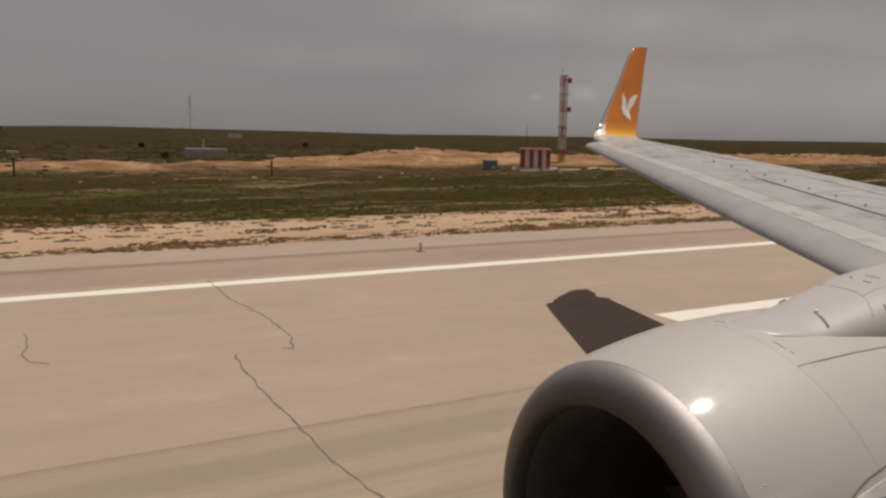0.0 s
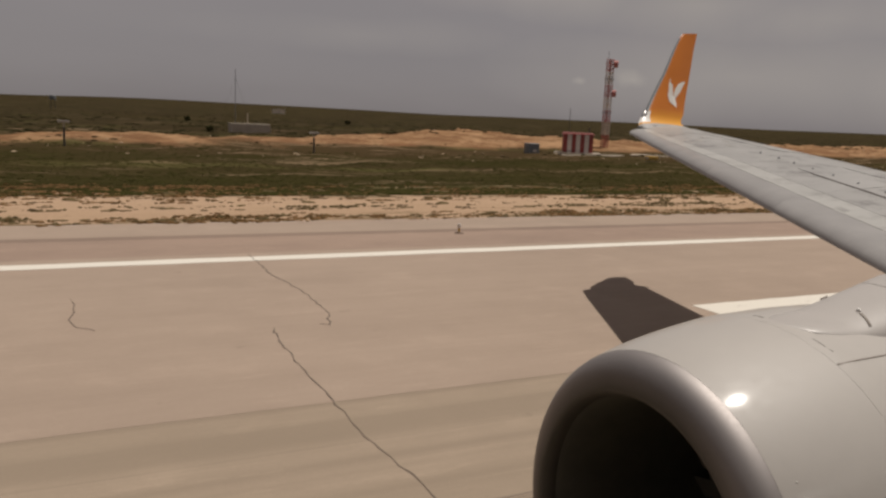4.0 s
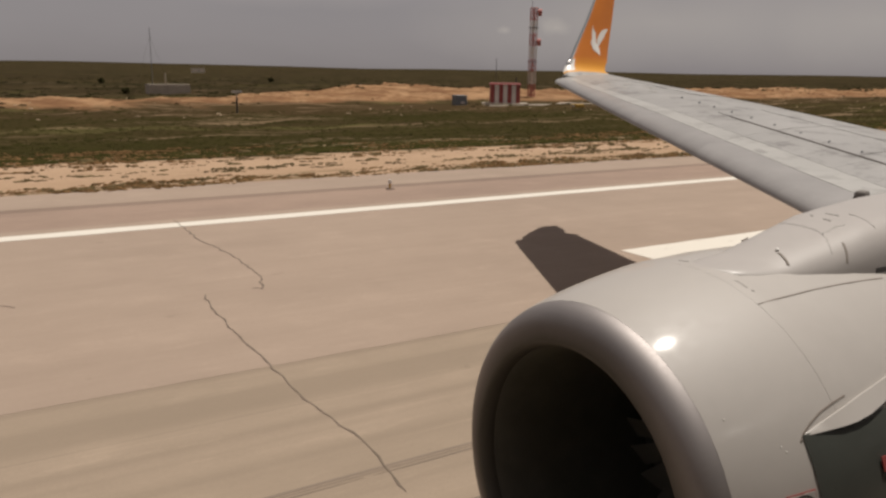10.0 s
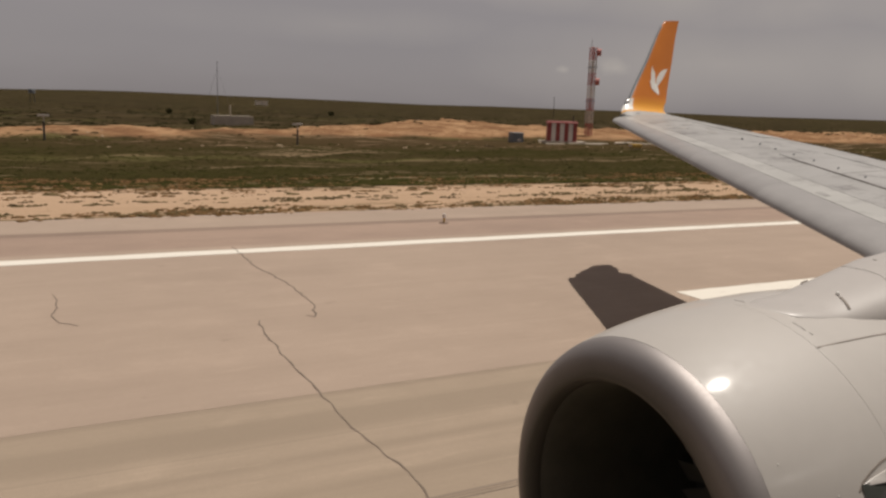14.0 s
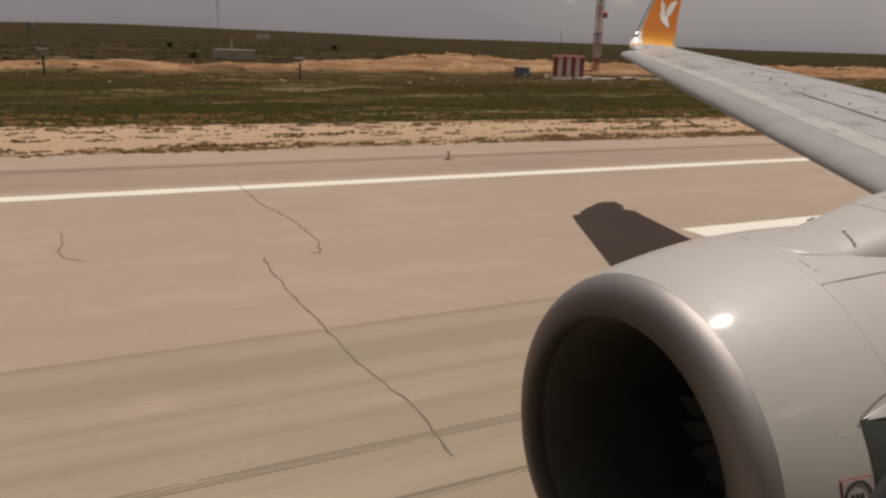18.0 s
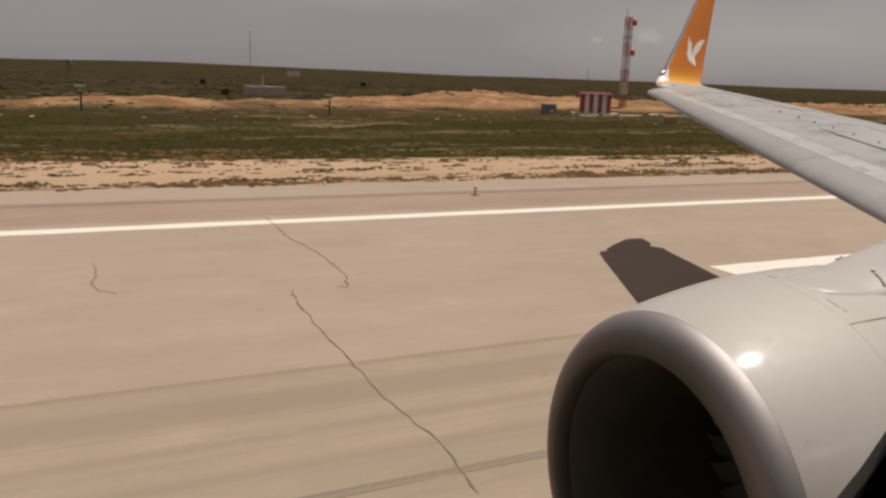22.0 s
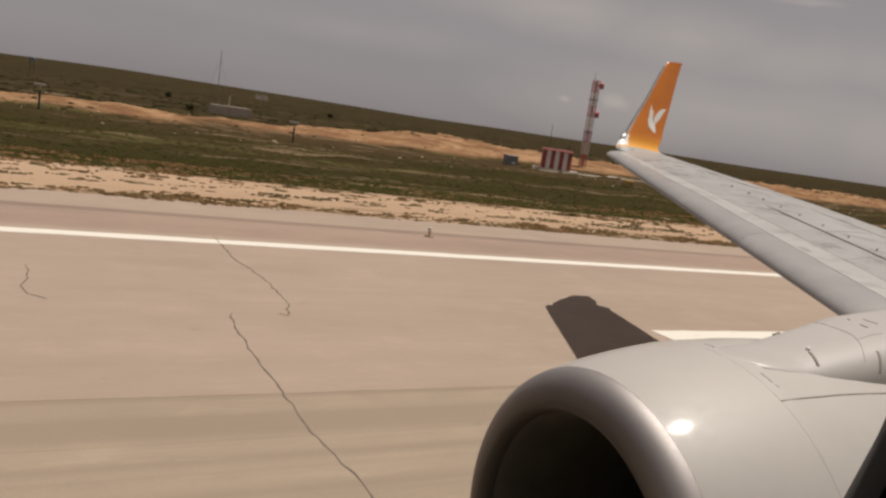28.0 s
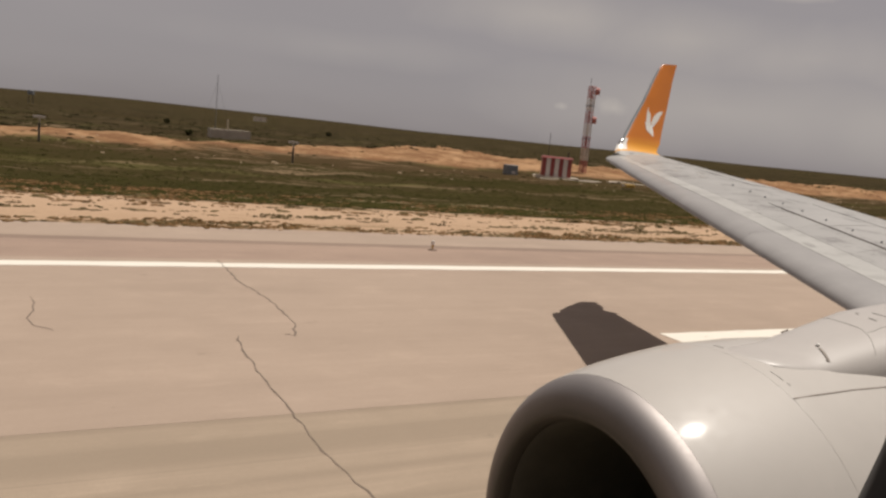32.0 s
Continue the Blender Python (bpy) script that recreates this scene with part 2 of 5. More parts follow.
def asphalt(name, c, c2, dark, worn=0.0):
    m = Mat(name, 0.9, spec=0.25)
    streak = m.noise(1.0, (0.018, 0.7, 1), detail=6, rough=0.65)
    lines = m.noise(1.0, (0.03, 6.0, 1), detail=4, rough=0.7, shift=(3, 5, 0))
    blot = m.noise(0.16, (0.6, 1, 1), detail=6, rough=0.62)
    mott = m.noise(0.9, (0.7, 1, 1), detail=6, rough=0.65, shift=(4, 1, 0))
    fine = m.noise(14, detail=4, rough=0.7)
    grit = m.noise(70, detail=2)
    base = m.mix(m.fit(streak, 0.3, 0.72), c, c2)
    base = m.mix(m.fit(blot, 0.46, 0.72, 0, 0.50), base, dark)
    base = m.mix(m.fit(lines, 0.50, 0.76, 0, 0.22), base, dark)
    base = m.mix(m.fit(mott, 0.52, 0.72, 0, 0.30), base, dark)
    base = m.mix(m.fit(mott, 0.46, 0.32, 0, 0.28), base, tuple(v * 1.22 for v in c))
    if worn:
        # dull wheel bands and thin pale scuff lines along the runway
        band = m.noise(1.0, (0.010, 1.3, 1), detail=3, rough=0.5, shift=(2, 8, 0))
        base = m.mix(m.fit(band, 0.47, 0.60, 0, worn), base, dark)
        thin = m.noise(1.0, (0.045, 4.2, 1), detail=5, rough=0.7, shift=(7, 2, 0))
        base = m.mix(m.fit(thin, 0.60, 0.68, 0, worn * 0.9), base, tuple(v * 1.28 for v in c))
        base = m.mix(m.fit(thin, 0.40, 0.33, 0, worn), base, tuple(v * 0.85 for v in dark))
    # oil spots and scuffs
    spot = m.noise(2.6, (0.6, 1, 1), detail=4, rough=0.6, shift=(1, 6, 0))
    base = m.mix(m.fit(spot, 0.68, 0.73, 0, 0.45), base, tuple(v * 0.8 for v in dark))
    scuff = m.noise(1.0, (0.35, 2.2, 1), detail=8, rough=0.8, shift=(9, 3, 0))
    base = m.mix(m.fit(scuff, 0.57, 0.66, 0, 0.30), base, tuple(v * 1.3 for v in c))
    base = m.mix(m.fit(fine, 0.35, 0.75, 0.0, 0.26), base, dark)
    base = m.mix(m.fit(grit, 0.3, 0.7, 0.0, 0.16), base, (0.06, 0.05, 0.04))
    m.color(base)
    m.bump(grit, 0.25, 0.004)
    return m.m


M = {}
M["lane_out"] = asphalt("worn_asphalt", (0.378, 0.291, 0.228), (0.335, 0.257, 0.200), (0.268, 0.204, 0.158))
M["lane_in"] = asphalt("oily_asphalt", (0.355, 0.277, 0.208), (0.304, 0.238, 0.176), (0.242, 0.189, 0.139), 0.55)
M["joint"] = asphalt("stained_asphalt", (0.285, 0.207, 0.160), (0.235, 0.170, 0.132), (0.17, 0.12, 0.095))
M["shoulder"] = asphalt("shoulder_asphalt", (0.350, 0.254, 0.197), (0.300, 0.216, 0.167), (0.21, 0.15, 0.12))


def road_paint():
    m = Mat("runway_paint", 0.75)
    n = m.noise(5.0, (0.3, 1, 1), detail=7, rough=0.7)
    big = m.noise(0.7, (0.15, 1, 1), detail=3)
    k = m.math("ADD", m.math("MULTIPLY", n, 0.7), m.math("MULTIPLY", big, 0.3))
    m.color(m.mix(m.fit(k, 0.60, 0.66), (0.66, 0.615, 0.54), (0.34, 0.27, 0.22)))
    m.bump(n, 0.2, 0.003)
    return m.m


M["paint"] = road_paint()
M["crack"] = painted("crack_filler", (0.135, 0.100, 0.075), 0.8, 0, 0.3, 6)


def tyre_mark():
    m = Mat("tyre_rubber", 0.8)
    n = m.noise(1.0, (0.05, 9, 1), detail=4)
    m.color(m.mix(m.fit(n, 0.35, 0.65), (0.150, 0.114, 0.086), (0.235, 0.180, 0.135)))
    return m.m


M["rubber"] = tyre_mark()


def soil():
    m = Mat("dry_steppe_soil", 1.0, spec=0.0)
    y = m.axis(1)
    warp = m.noise(0.16, (0.35, 1, 1), detail=7, rough=0.72)
    fray = m.noise(0.55, (0.22, 1, 1), detail=6, rough=0.75, shift=(6, 4, 0))
    y2 = m.math("ADD", m.math("ADD", y, m.fit(warp, 0.25, 0.75, -3.0, 3.0)), m.fit(fray, 0.3, 0.7, -3.2, 3.2))
    near = m.fit(y2, 20.0, 200.0)
    P = lambda v: (v - 20) / 180
    sand, pale = (0.385, 0.265, 0.176), (0.43, 0.300, 0.202)
    green, olive, brown = (0.032, 0.0285, 0.0098), (0.041, 0.033, 0.0128), (0.054, 0.037, 0.0185)
    base = m.ramp(near, [(0.0, sand), (P(28), sand), (P(34), pale), (P(36.6), sand), (P(38.2), (0.11, 0.088, 0.044)), (P(39.5), green),
                         (P(56), olive), (P(66), green), (P(74), brown), (P(92), (0.066, 0.044, 0.023)), (P(112), (0.027, 0.0235, 0.0112)), (1.0, (0.022, 0.0192, 0.0095))])
    # broad swathes of browner and greener growth
    swathe = m.noise(0.05, (0.25, 1, 1), detail=5, rough=0.6, shift=(2, 1, 0))
    far_only = m.fit(y2, 38.5, 41.0)
    base = m.mix(m.math("MULTIPLY", m.fit(swathe, 0.45, 0.58, 0, 0.8), far_only), base, (0.044, 0.0325, 0.0155))
    fresh = m.noise(0.09, (0.3, 1, 1), detail=6, rough=0.65, shift=(5, 8, 0))
    base = m.mix(m.math("MULTIPLY", m.fit(fresh, 0.55, 0.65, 0, 0.6), far_only), base, (0.105, 0.096, 0.036))
    # bare streaks among the grass, drawn out along the runway
    bare = m.noise(0.22, (0.20, 1, 1), detail=8, rough=0.75, shift=(7, 3, 0))
    bare2 = m.noise(0.035, (0.3, 1, 1), detail=6, rough=0.7, shift=(1, 9, 0))
    k = m.math("MULTIPLY", m.fit(bare, 0.535, 0.605), m.fit(bare2, 0.42, 0.56, 0.2, 1.0))
    base = m.mix(m.math("MULTIPLY", k, m.fit(y, 36, 300, 0.62, 0.2)), base, (0.34, 0.235, 0.150))
    # pale stony patches far out over the steppe
    stony = m.noise(0.055, (0.55, 1, 1), detail=7, rough=0.72, shift=(3, 12, 0))
    base = m.mix(m.math("MULTIPLY", m.fit(stony, 0.56, 0.63, 0, 0.30), m.fit(y, 92, 120)), base, (0.25, 0.185, 0.118))
    moor = m.noise(0.018, (0.35, 1, 1), detail=5, rough=0.6, shift=(8, 2, 0))
    base = m.mix(m.math("MULTIPLY", m.fit(moor, 0.46, 0.56, 0, 0.6), m.fit(y, 100, 130)), base, (0.034, 0.025, 0.0145))
    # darker litter and small growth on the sand
    tuft = m.noise(0.9, (0.20, 1, 1), detail=7, rough=0.7)
    near_edge = m.fit(y, 27.5, 29.6, 0.15, 0.0)
    tk = m.math("ADD", tuft, near_edge)
    base = m.mix(m.math("MULTIPLY", m.fit(tk, 0.575, 0.66), m.fit(y, 28, 45, 0.8, 0.35)), base, (0.135, 0.096, 0.052))
    # spoil bank: raw reddish earth wherever the ground is heaped up
    z = m.axis(2)
    raw = m.noise(1.0, (0.16, 0.05, 1.6), detail=8, rough=0.72)
    rust = m.noise(1.0, (0.30, 0.06, 4.0), detail=8, rough=0.75, shift=(4, 7, 0))
    earth = m.mix(m.fit(raw, 0.43, 0.57), (0.375, 0.232, 0.130), (0.245, 0.135, 0.071))
    earth = m.mix(m.fit(rust, 0.47, 0.56, 0, 0.85), earth, (0.165, 0.086, 0.047))
    near_bank = m.math("LESS_THAN", y, 160.0)
    hz = m.math("ADD", z, m.fit(raw, 0.3, 0.7, -0.25, 0.25))
    base = m.mix(m.math("MULTIPLY", m.fit(hz, 0.24, 0.52), near_bank), base, earth)
    grit = m.noise(7, (0.6, 1, 1), detail=5, rough=0.7)
    base = m.mix(m.fit(grit, 0.35, 0.75, 0.0, 0.25), base, (0.055, 0.040, 0.021))
    m.color(base)
    m.bump(grit, 0.5, 0.03)
    return m.m


M["soil"] = soil()


def herbage(name, a, b):
    m = Mat(name, 1.0, spec=0.0)
    g = m.n.new("ShaderNodeNewGeometry")
    m.color(m.mix(g.outputs["Random Per Island"], a, b))
    return m.m


M["bush"] = herbage("bush_leaf", (0.040, 0.042, 0.017), (0.065, 0.06, 0.026))
M["grass"] = herbage("steppe_grass", (0.028, 0.0265, 0.0085), (0.046, 0.041, 0.014))
M["blade"] = herbage("sunlit_grass", (0.075, 0.066, 0.028), (0.10, 0.085, 0.040))
M["dry"] = herbage("dry_herbs", (0.16, 0.112, 0.066), (0.058, 0.042, 0.023))
M["edge_herb"] = herbage("brown_herbs", (0.215, 0.125, 0.060), (0.080, 0.049, 0.021))
M["weed"] = herbage("olive_weeds", (0.165, 0.122, 0.064), (0.066, 0.051, 0.024))
M["shrub"] = herbage("dark_shrub", (0.024, 0.021, 0.010), (0.036, 0.030, 0.014))
M["stone"] = herbage("limestone_rubble", (0.42, 0.32, 0.22), (0.22, 0.16, 0.11))

AY, AZ = 3.165, 1.567  # the engine's axis
M["cowl"] = painted("grey_cowl_paint", (0.404, 0.373, 0.342), 0.55, 0.40, 0.035, 1.0, 0.0, 0.105)


def lip_metal():
    m = Mat("worn_shaded_aluminium_lip", 0.36, 1.0)
    n = m.noise(3, (1, 0.3, 0.3), detail=5)
    f = m.noise(40, detail=3)
    # metal coloured darker toward the throat, painting in the shade inside the lip
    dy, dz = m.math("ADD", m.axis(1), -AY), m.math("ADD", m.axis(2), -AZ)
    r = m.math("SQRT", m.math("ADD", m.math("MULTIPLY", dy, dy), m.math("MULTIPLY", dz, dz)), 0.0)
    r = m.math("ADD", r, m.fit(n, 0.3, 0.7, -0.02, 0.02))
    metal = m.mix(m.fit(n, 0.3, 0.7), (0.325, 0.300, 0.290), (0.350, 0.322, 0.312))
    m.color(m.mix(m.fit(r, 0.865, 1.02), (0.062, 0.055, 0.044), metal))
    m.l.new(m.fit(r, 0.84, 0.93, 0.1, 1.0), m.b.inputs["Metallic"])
    m.rough(m.math("ADD", m.fit(n, 0.3, 0.7, 0.59, 0.64), m.fit(f, 0.3, 0.7, -0.02, 0.02)))
    return m.m


M["lip"] = lip_metal()
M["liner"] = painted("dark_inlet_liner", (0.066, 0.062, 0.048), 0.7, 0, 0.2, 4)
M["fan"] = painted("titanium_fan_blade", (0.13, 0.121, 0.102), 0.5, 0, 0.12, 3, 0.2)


def wing_paint(name, a, b, grime):
    m = Mat(name, 0.45, 0.0, 0.08)
    cloud = m.noise(1.3, (1, 0.6, 1), detail=6, rough=0.62)
    trail_ = m.noise(1.0, (0.9, 7.0, 1), detail=5, rough=0.65, shift=(2, 4, 0))
    blot = m.noise(2.6, (1.0, 0.8, 1), detail=6, rough=0.7, shift=(5, 1, 0))
    fine = m.noise(22, detail=3)
    base = m.mix(m.fit(cloud, 0.34, 0.66), a, b)
    base = m.mix(m.fit(trail_, 0.52, 0.72, 0, 0.30), base, grime)
    base = m.mix(m.fit(blot, 0.52, 0.60, 0, 0.78), base, grime)
    base = m.mix(m.fit(fine, 0.4, 0.7, 0, 0.12), base, grime)
    m.color(base)
    m.rough(m.fit(cloud, 0.3, 0.7, 0.40, 0.50))
    return m.m


M["wing"] = wing_paint("grey_wing_paint", (0.300, 0.290, 0.276), (0.370, 0.357, 0.342), (0.165, 0.156, 0.147))
M["pylon"] = painted("satin_grey_fairing_paint", (0.392, 0.362, 0.338), 0.5, 0.3, 0.04, 1.2, 0.0, 0.28)
M["slat"] = painted("bare_metal_slat", (0.308, 0.293, 0.284), 0.42, 0.05, 0.1, 2.0, 0.15)
M["band"] = wing_paint("pale_wing_band", (0.375, 0.366, 0.345), (0.410, 0.399, 0.377), (0.29, 0.278, 0.262))
M["panel"] = wing_paint("grey_wing_panel", (0.315, 0.304, 0.291), (0.360, 0.347, 0.333), (0.165, 0.156, 0.147))
M["wing_seam"] = painted("wing_panel_joint", (0.305, 0.292, 0.278), 0.6, 0, 0.2, 3)
M["slot"] = painted("shaded_slot", (0.14, 0.122, 0.108), 0.7, 0, 0.1, 5)
M["seam"] = painted("dark_seam", (0.05, 0.045, 0.04), 0.7, 0, 0.2, 5)
M["recess"] = painted("brownish_recess", (0.215, 0.183, 0.155), 0.7, 0, 0.1, 5)
M["seam_soft"] = painted("soft_seam", (0.32, 0.30, 0.28), 0.6, 0, 0.1, 5)


def winglet_paint():
    """Orange that runs out into yellow at the winglet's foot."""
    m = Mat("orange_winglet_paint", 0.34, 0.0, 0.35)
    n = m.noise(2, detail=5)
    top = m.mix(m.fit(n, 0.3, 0.7), (0.50, 0.150, 0.0115), (0.54, 0.164, 0.0125))
    h = m.math("ADD", m.axis(2), m.fit(n, 0.3, 0.7, -0.03, 0.03))
    m.color(m.mix(m.fit(h, 4.34, 3.94), top, (0.74, 0.345, 0.024)))
    return m.m


M["orange"] = winglet_paint()
M["lower_cowl"] = painted("dark_lower_cowl_skin", (0.055, 0.058, 0.05), 0.4, 0.2, 0.1, 2)
M["white"] = painted("white_paint", (0.76, 0.74, 0.70), 0.35, 0.2, 0.04, 2)


def hull_paint():
    m = Mat("hull_paint", 0.4, 0.0, 0.2)
    n = m.noise(2, detail=4)
    top = m.mix(m.fit(n, 0.3, 0.7), (0.74, 0.72, 0.68), (0.78, 0.76, 0.72))
    # unseen lower half made dark grey to cut bounce light onto the engine
    low = m.mix(m.fit(n, 0.3, 0.7), (0.085, 0.085, 0.082), (0.11, 0.11, 0.105))
    m.color(m.mix(m.fit(m.axis(2), 4.38, 4.39), low, top))
    return m.m


M["hull"] = hull_paint()
M["steel"] = painted("bright_steel", (0.52, 0.505, 0.49), 0.36, 0.0, 0.05, 3, 1.0)
M["cabin"] = painted("cabin_trim", (0.006, 0.006, 0.0055), 0.9, 0, 0.1, 8)
M["mast_red"] = painted("faded_signal_red", (0.42, 0.135, 0.115), 0.6, 0, 0.12, 1)
M["red"] = painted("signal_red", (0.26, 0.050, 0.044), 0.55, 0, 0.12, 1)
M["offwhite"] = painted("chalky_white", (0.62, 0.55, 0.5), 0.6, 0, 0.1, 1)
M["slate"] = painted("grey_blue_metal", (0.16, 0.17, 0.18), 0.5, 0, 0.1, 1)
M["limewash"] = painted("warm_limewash", (0.72, 0.62, 0.50), 0.8, 0, 0.1, 0.6)
M["concrete"] = painted("pale_concrete", (0.42, 0.36, 0.29), 0.85, 0, 0.15, 0.6)
M["dark"] = painted("dark_metal", (0.05, 0.045, 0.04), 0.5, 0, 0.15, 2)
M["amber"] = painted("yellow_lamp_body", (0.45, 0.26, 0.03), 0.5, 0, 0.1, 4)


# ---- building tools ----
def mesh_of(name, bm, material, smooth=False, split=None):
    me = bpy.data.meshes.new(name)
    bmesh.ops.recalc_face_normals(bm, faces=bm.faces)
    bm.to_mesh(me)
    bm.free()
    if smooth:
        for p in me.polygons:
            p.use_smooth = True
        if split:
            me.set_sharp_from_angle(angle=radians(split))
    me.materials.append(material)
    return me


def part(name, bm, material, parent=None, label="", smooth=False, split=None):
    ob = new(name, mesh_of(name, bm, material, smooth, split))
    if parent is not None:
        ob.parent = parent
    return tagged(ob, label)


def twin(name, ob, m, parent):
    """A piece of its own on another piece's mesh."""
    o = new(name, ob.data)
    o.parent = parent
    o.matrix_local = m
    return o


def empty(name, at=(0, 0, 0)):
    e = new(name)
    e.location = at
    return e


def loft(rings, closed=True, caps=False):
    bm = bmesh.new()
    vs = [[bm.verts.new(p) for p in r] for r in rings]
    n = len(rings[0])
    for a, b in zip(vs, vs[1:]):
        for i in range(n if closed else n - 1):
            j = (i + 1) % n
            try:
                bm.faces.new((a[i], a[j], b[j], b[i]))
            except ValueError:
                pass
    if caps:
        bm.faces.new(vs[0])
        bm.faces.new(vs[-1])
    return bm


def box(bm, c, s, turn=0.0, taper=1.0):
    """A box of size s round the centre c."""
    ca, sa = math.cos(turn), math.sin(turn)
    vs = []
    for dz in (-0.5, 0.5):
        k = 1.0 if dz < 0 else taper
        for dx, dy in ((-0.5, -0.5), (0.5, -0.5), (0.5, 0.5), (-0.5, 0.5)):
            x, y = dx * s[0] * k, dy * s[1] * k
            vs.append(bm.verts.new((c[0] + x * ca - y * sa, c[1] + x * sa + y * ca, c[2] + dz * s[2])))
    for f in ((3, 2, 1, 0), (4, 5, 6, 7), (0, 1, 5, 4), (1, 2, 6, 5), (2, 3, 7, 6), (3, 0, 4, 7)):
        bm.faces.new([vs[i] for i in f])
    return bm


def rod(bm, a, b, r, n=6, r2=None):
    a, b = Vector(a), Vector(b)
    q = (b - a).to_track_quat("Z", "Y").to_matrix()
    r2 = r if r2 is None else r2
    A = [bm.verts.new(a + q @ Vector((math.cos(i * math.tau / n) * r, math.sin(i * math.tau / n) * r, 0))) for i in range(n)]
    B = [bm.verts.new(b + q @ Vector((math.cos(i * math.tau / n) * r2, math.sin(i * math.tau / n) * r2, 0))) for i in range(n)]
    for i in range(n):
        bm.faces.new((A[i], A[(i + 1) % n], B[(i + 1) % n], B[i]))
    bm.faces.new(A[::-1])
    bm.faces.new(B)
    return bm


def bevelled(bm, w, seg=2):
    bmesh.ops.bevel(bm, geom=list(bm.edges), offset=w, segments=seg, affect="EDGES", profile=0.6)
    return bm


# ---- ground and runway ----
SKEW = 0.0074  # the runway's lean against the airliner's axis


def heave(x, y):
    """The lie of the land: spoil bank behind the grass, hills far off."""
    x, y = np.asarray(x, float), np.asarray(y, float)
    z = np.zeros(x.shape)
    wob = 4.0 * np.sin(x * 0.045 + 1.0) + 2.5 * np.sin(x * 0.13)
    bend = np.clip((x - 8.0) / 46.0, 0, 1)
    u = (y - 86.0 - 20.0 * bend * bend * (3 - 2 * bend) - 0.6 * wob) / 13.0
    amount = 0.62 + 0.95 * (1 / (1 + np.exp(-(x - 44.0) / 7.0)))
    amount = amount + 0.95 * np.exp(-(((x - 53.0) / 8.0) ** 2)) + 0.16 * np.sin(x * 0.21) + 0.09 * np.sin(x * 0.53 + 2)
    body = np.exp(-np.abs(u) ** 2.6)
    gully = 0.16 * np.sin(x * 1.05 + 1.7 * np.sin(y * 0.9)) * np.sin(y * 0.8 + 0.6 * x) + 0.10 * np.sin(x * 2.3 + y * 1.9) + 0.10 * np.sin(x * 0.63 - y * 1.3)
    z += (np.clip(amount, 0, None) + gully * np.clip(amount, 0, 1)) * body
    far = np.clip((y - 500.0) / 3000.0, 0, 1)
    ridge = 23.5 + 3.5 * np.sin(x / 1100.0 + 1.9) + 3.0 * np.sin(x / 370.0 + 0.4) + 1.2 * np.sin(x / 150.0)
    ridge = ridge - 6.5 * np.exp(-(((x + 150.0) / 480.0) ** 2))
    z += far ** 1.3 * ridge * 1.15
    z += np.clip((y - 36) / 20, 0, 1) * (0.10 * np.sin(x * 0.31 + y * 0.2) + 0.07 * np.sin(x * 0.83 - y * 0.6))
    return z


def make_ground():
    ys = np.concatenate([np.linspace(-4500, -60, 12), np.linspace(-40, 27, 6), np.linspace(27.5, 60, 40), np.linspace(61, 135, 104), 135 + np.geomspace(2, 4600, 58)])
    half = np.concatenate([np.linspace(0, 160, 150), 160 + np.geomspace(3, 4640, 45)])
    xs = np.unique(np.concatenate([-half, half]))
    X, Y = np.meshgrid(xs, ys)
    Z = heave(X, Y) - 0.06
    Z[Y < 27.4] = -0.06
    Z += np.where((Y > 27.45) & (Y < 60), 0.045, 0.0)
    n, k = X.shape
    verts = np.stack([X, Y, Z], -1).reshape(-1, 3)
    idx = np.arange(n * k).reshape(n, k)
    faces = np.stack([idx[:-1, :-1], idx[:-1, 1:], idx[1:, 1:], idx[1:, :-1]], -1).reshape(-1, 4)
    me = bpy.data.meshes.new("ground")
    me.from_pydata(verts.tolist(), [], faces.tolist())
    for p in me.polygons:
        p.use_smooth = True
    me.materials.append(M["soil"])
    ob = new("ground", me)
    ob.rotation_euler.z = SKEW
    tagged(ob, "dry sandy steppe with dark grass and raw earth", "ground", kind="structure")
    return ob


ground = make_ground()


def slab(name, x0, x1, y0, y1, top, mat, parent, label, nx=1, thick=0.05):
    bm = bmesh.new()
    box(bm, ((x0 + x1) / 2, (y0 + y1) / 2, top - thick / 2), (x1 - x0, y1 - y0, thick))
    return part(name, bm, mat, parent, label)


runway = empty("runway")
runway.rotation_euler.z = SKEW
tagged(runway, "long sun-bleached asphalt runway with cracks and tyre marks", "runway", kind="structure")
slab("asphalt_lane", -1500, 1500, 9.8, 21.3, 0.0, M["lane_out"], runway, "pale pinkish worn asphalt lane")
slab("asphalt_lane", -1500, 1500, -24.0, 9.795, 0.001, M["lane_in"], runway, "yellowish-grey asphalt lane with tyre streaks")
slab("shoulder", -1500, 1500, 21.305, 24.7, -0.002, M["shoulder"], runway, "asphalt shoulder outside the edge stripe")
slab("joint_strip", -1500, 1500, 24.15, 24.702, 0.0005, M["joint"], runway, "darker joint along the shoulder")
slab("shoulder", -1500, 1500, 24.705, 27.5, -0.006, M["lane_out"], runway, "outer asphalt shoulder beside the sand")


def ragged_stripe(x0, x1, y0, y1, top, step, wear, seed):
    """Painted stripe with slightly uneven edges, 4 mm proud."""
    rnd = random.Random(seed)
    n = max(2, int((x1 - x0) / step))
    rows = []
    for i in range(n + 1):
        x = x0 + (x1 - x0) * i / n
        a, b = y0 + rnd.uniform(-wear, wear), y1 + rnd.uniform(-wear, wear)
        rows.append([(x, a, top - 0.006), (x, b, top - 0.006), (x, b, top), (x, a, top)])
    return loft(rows, True, True)


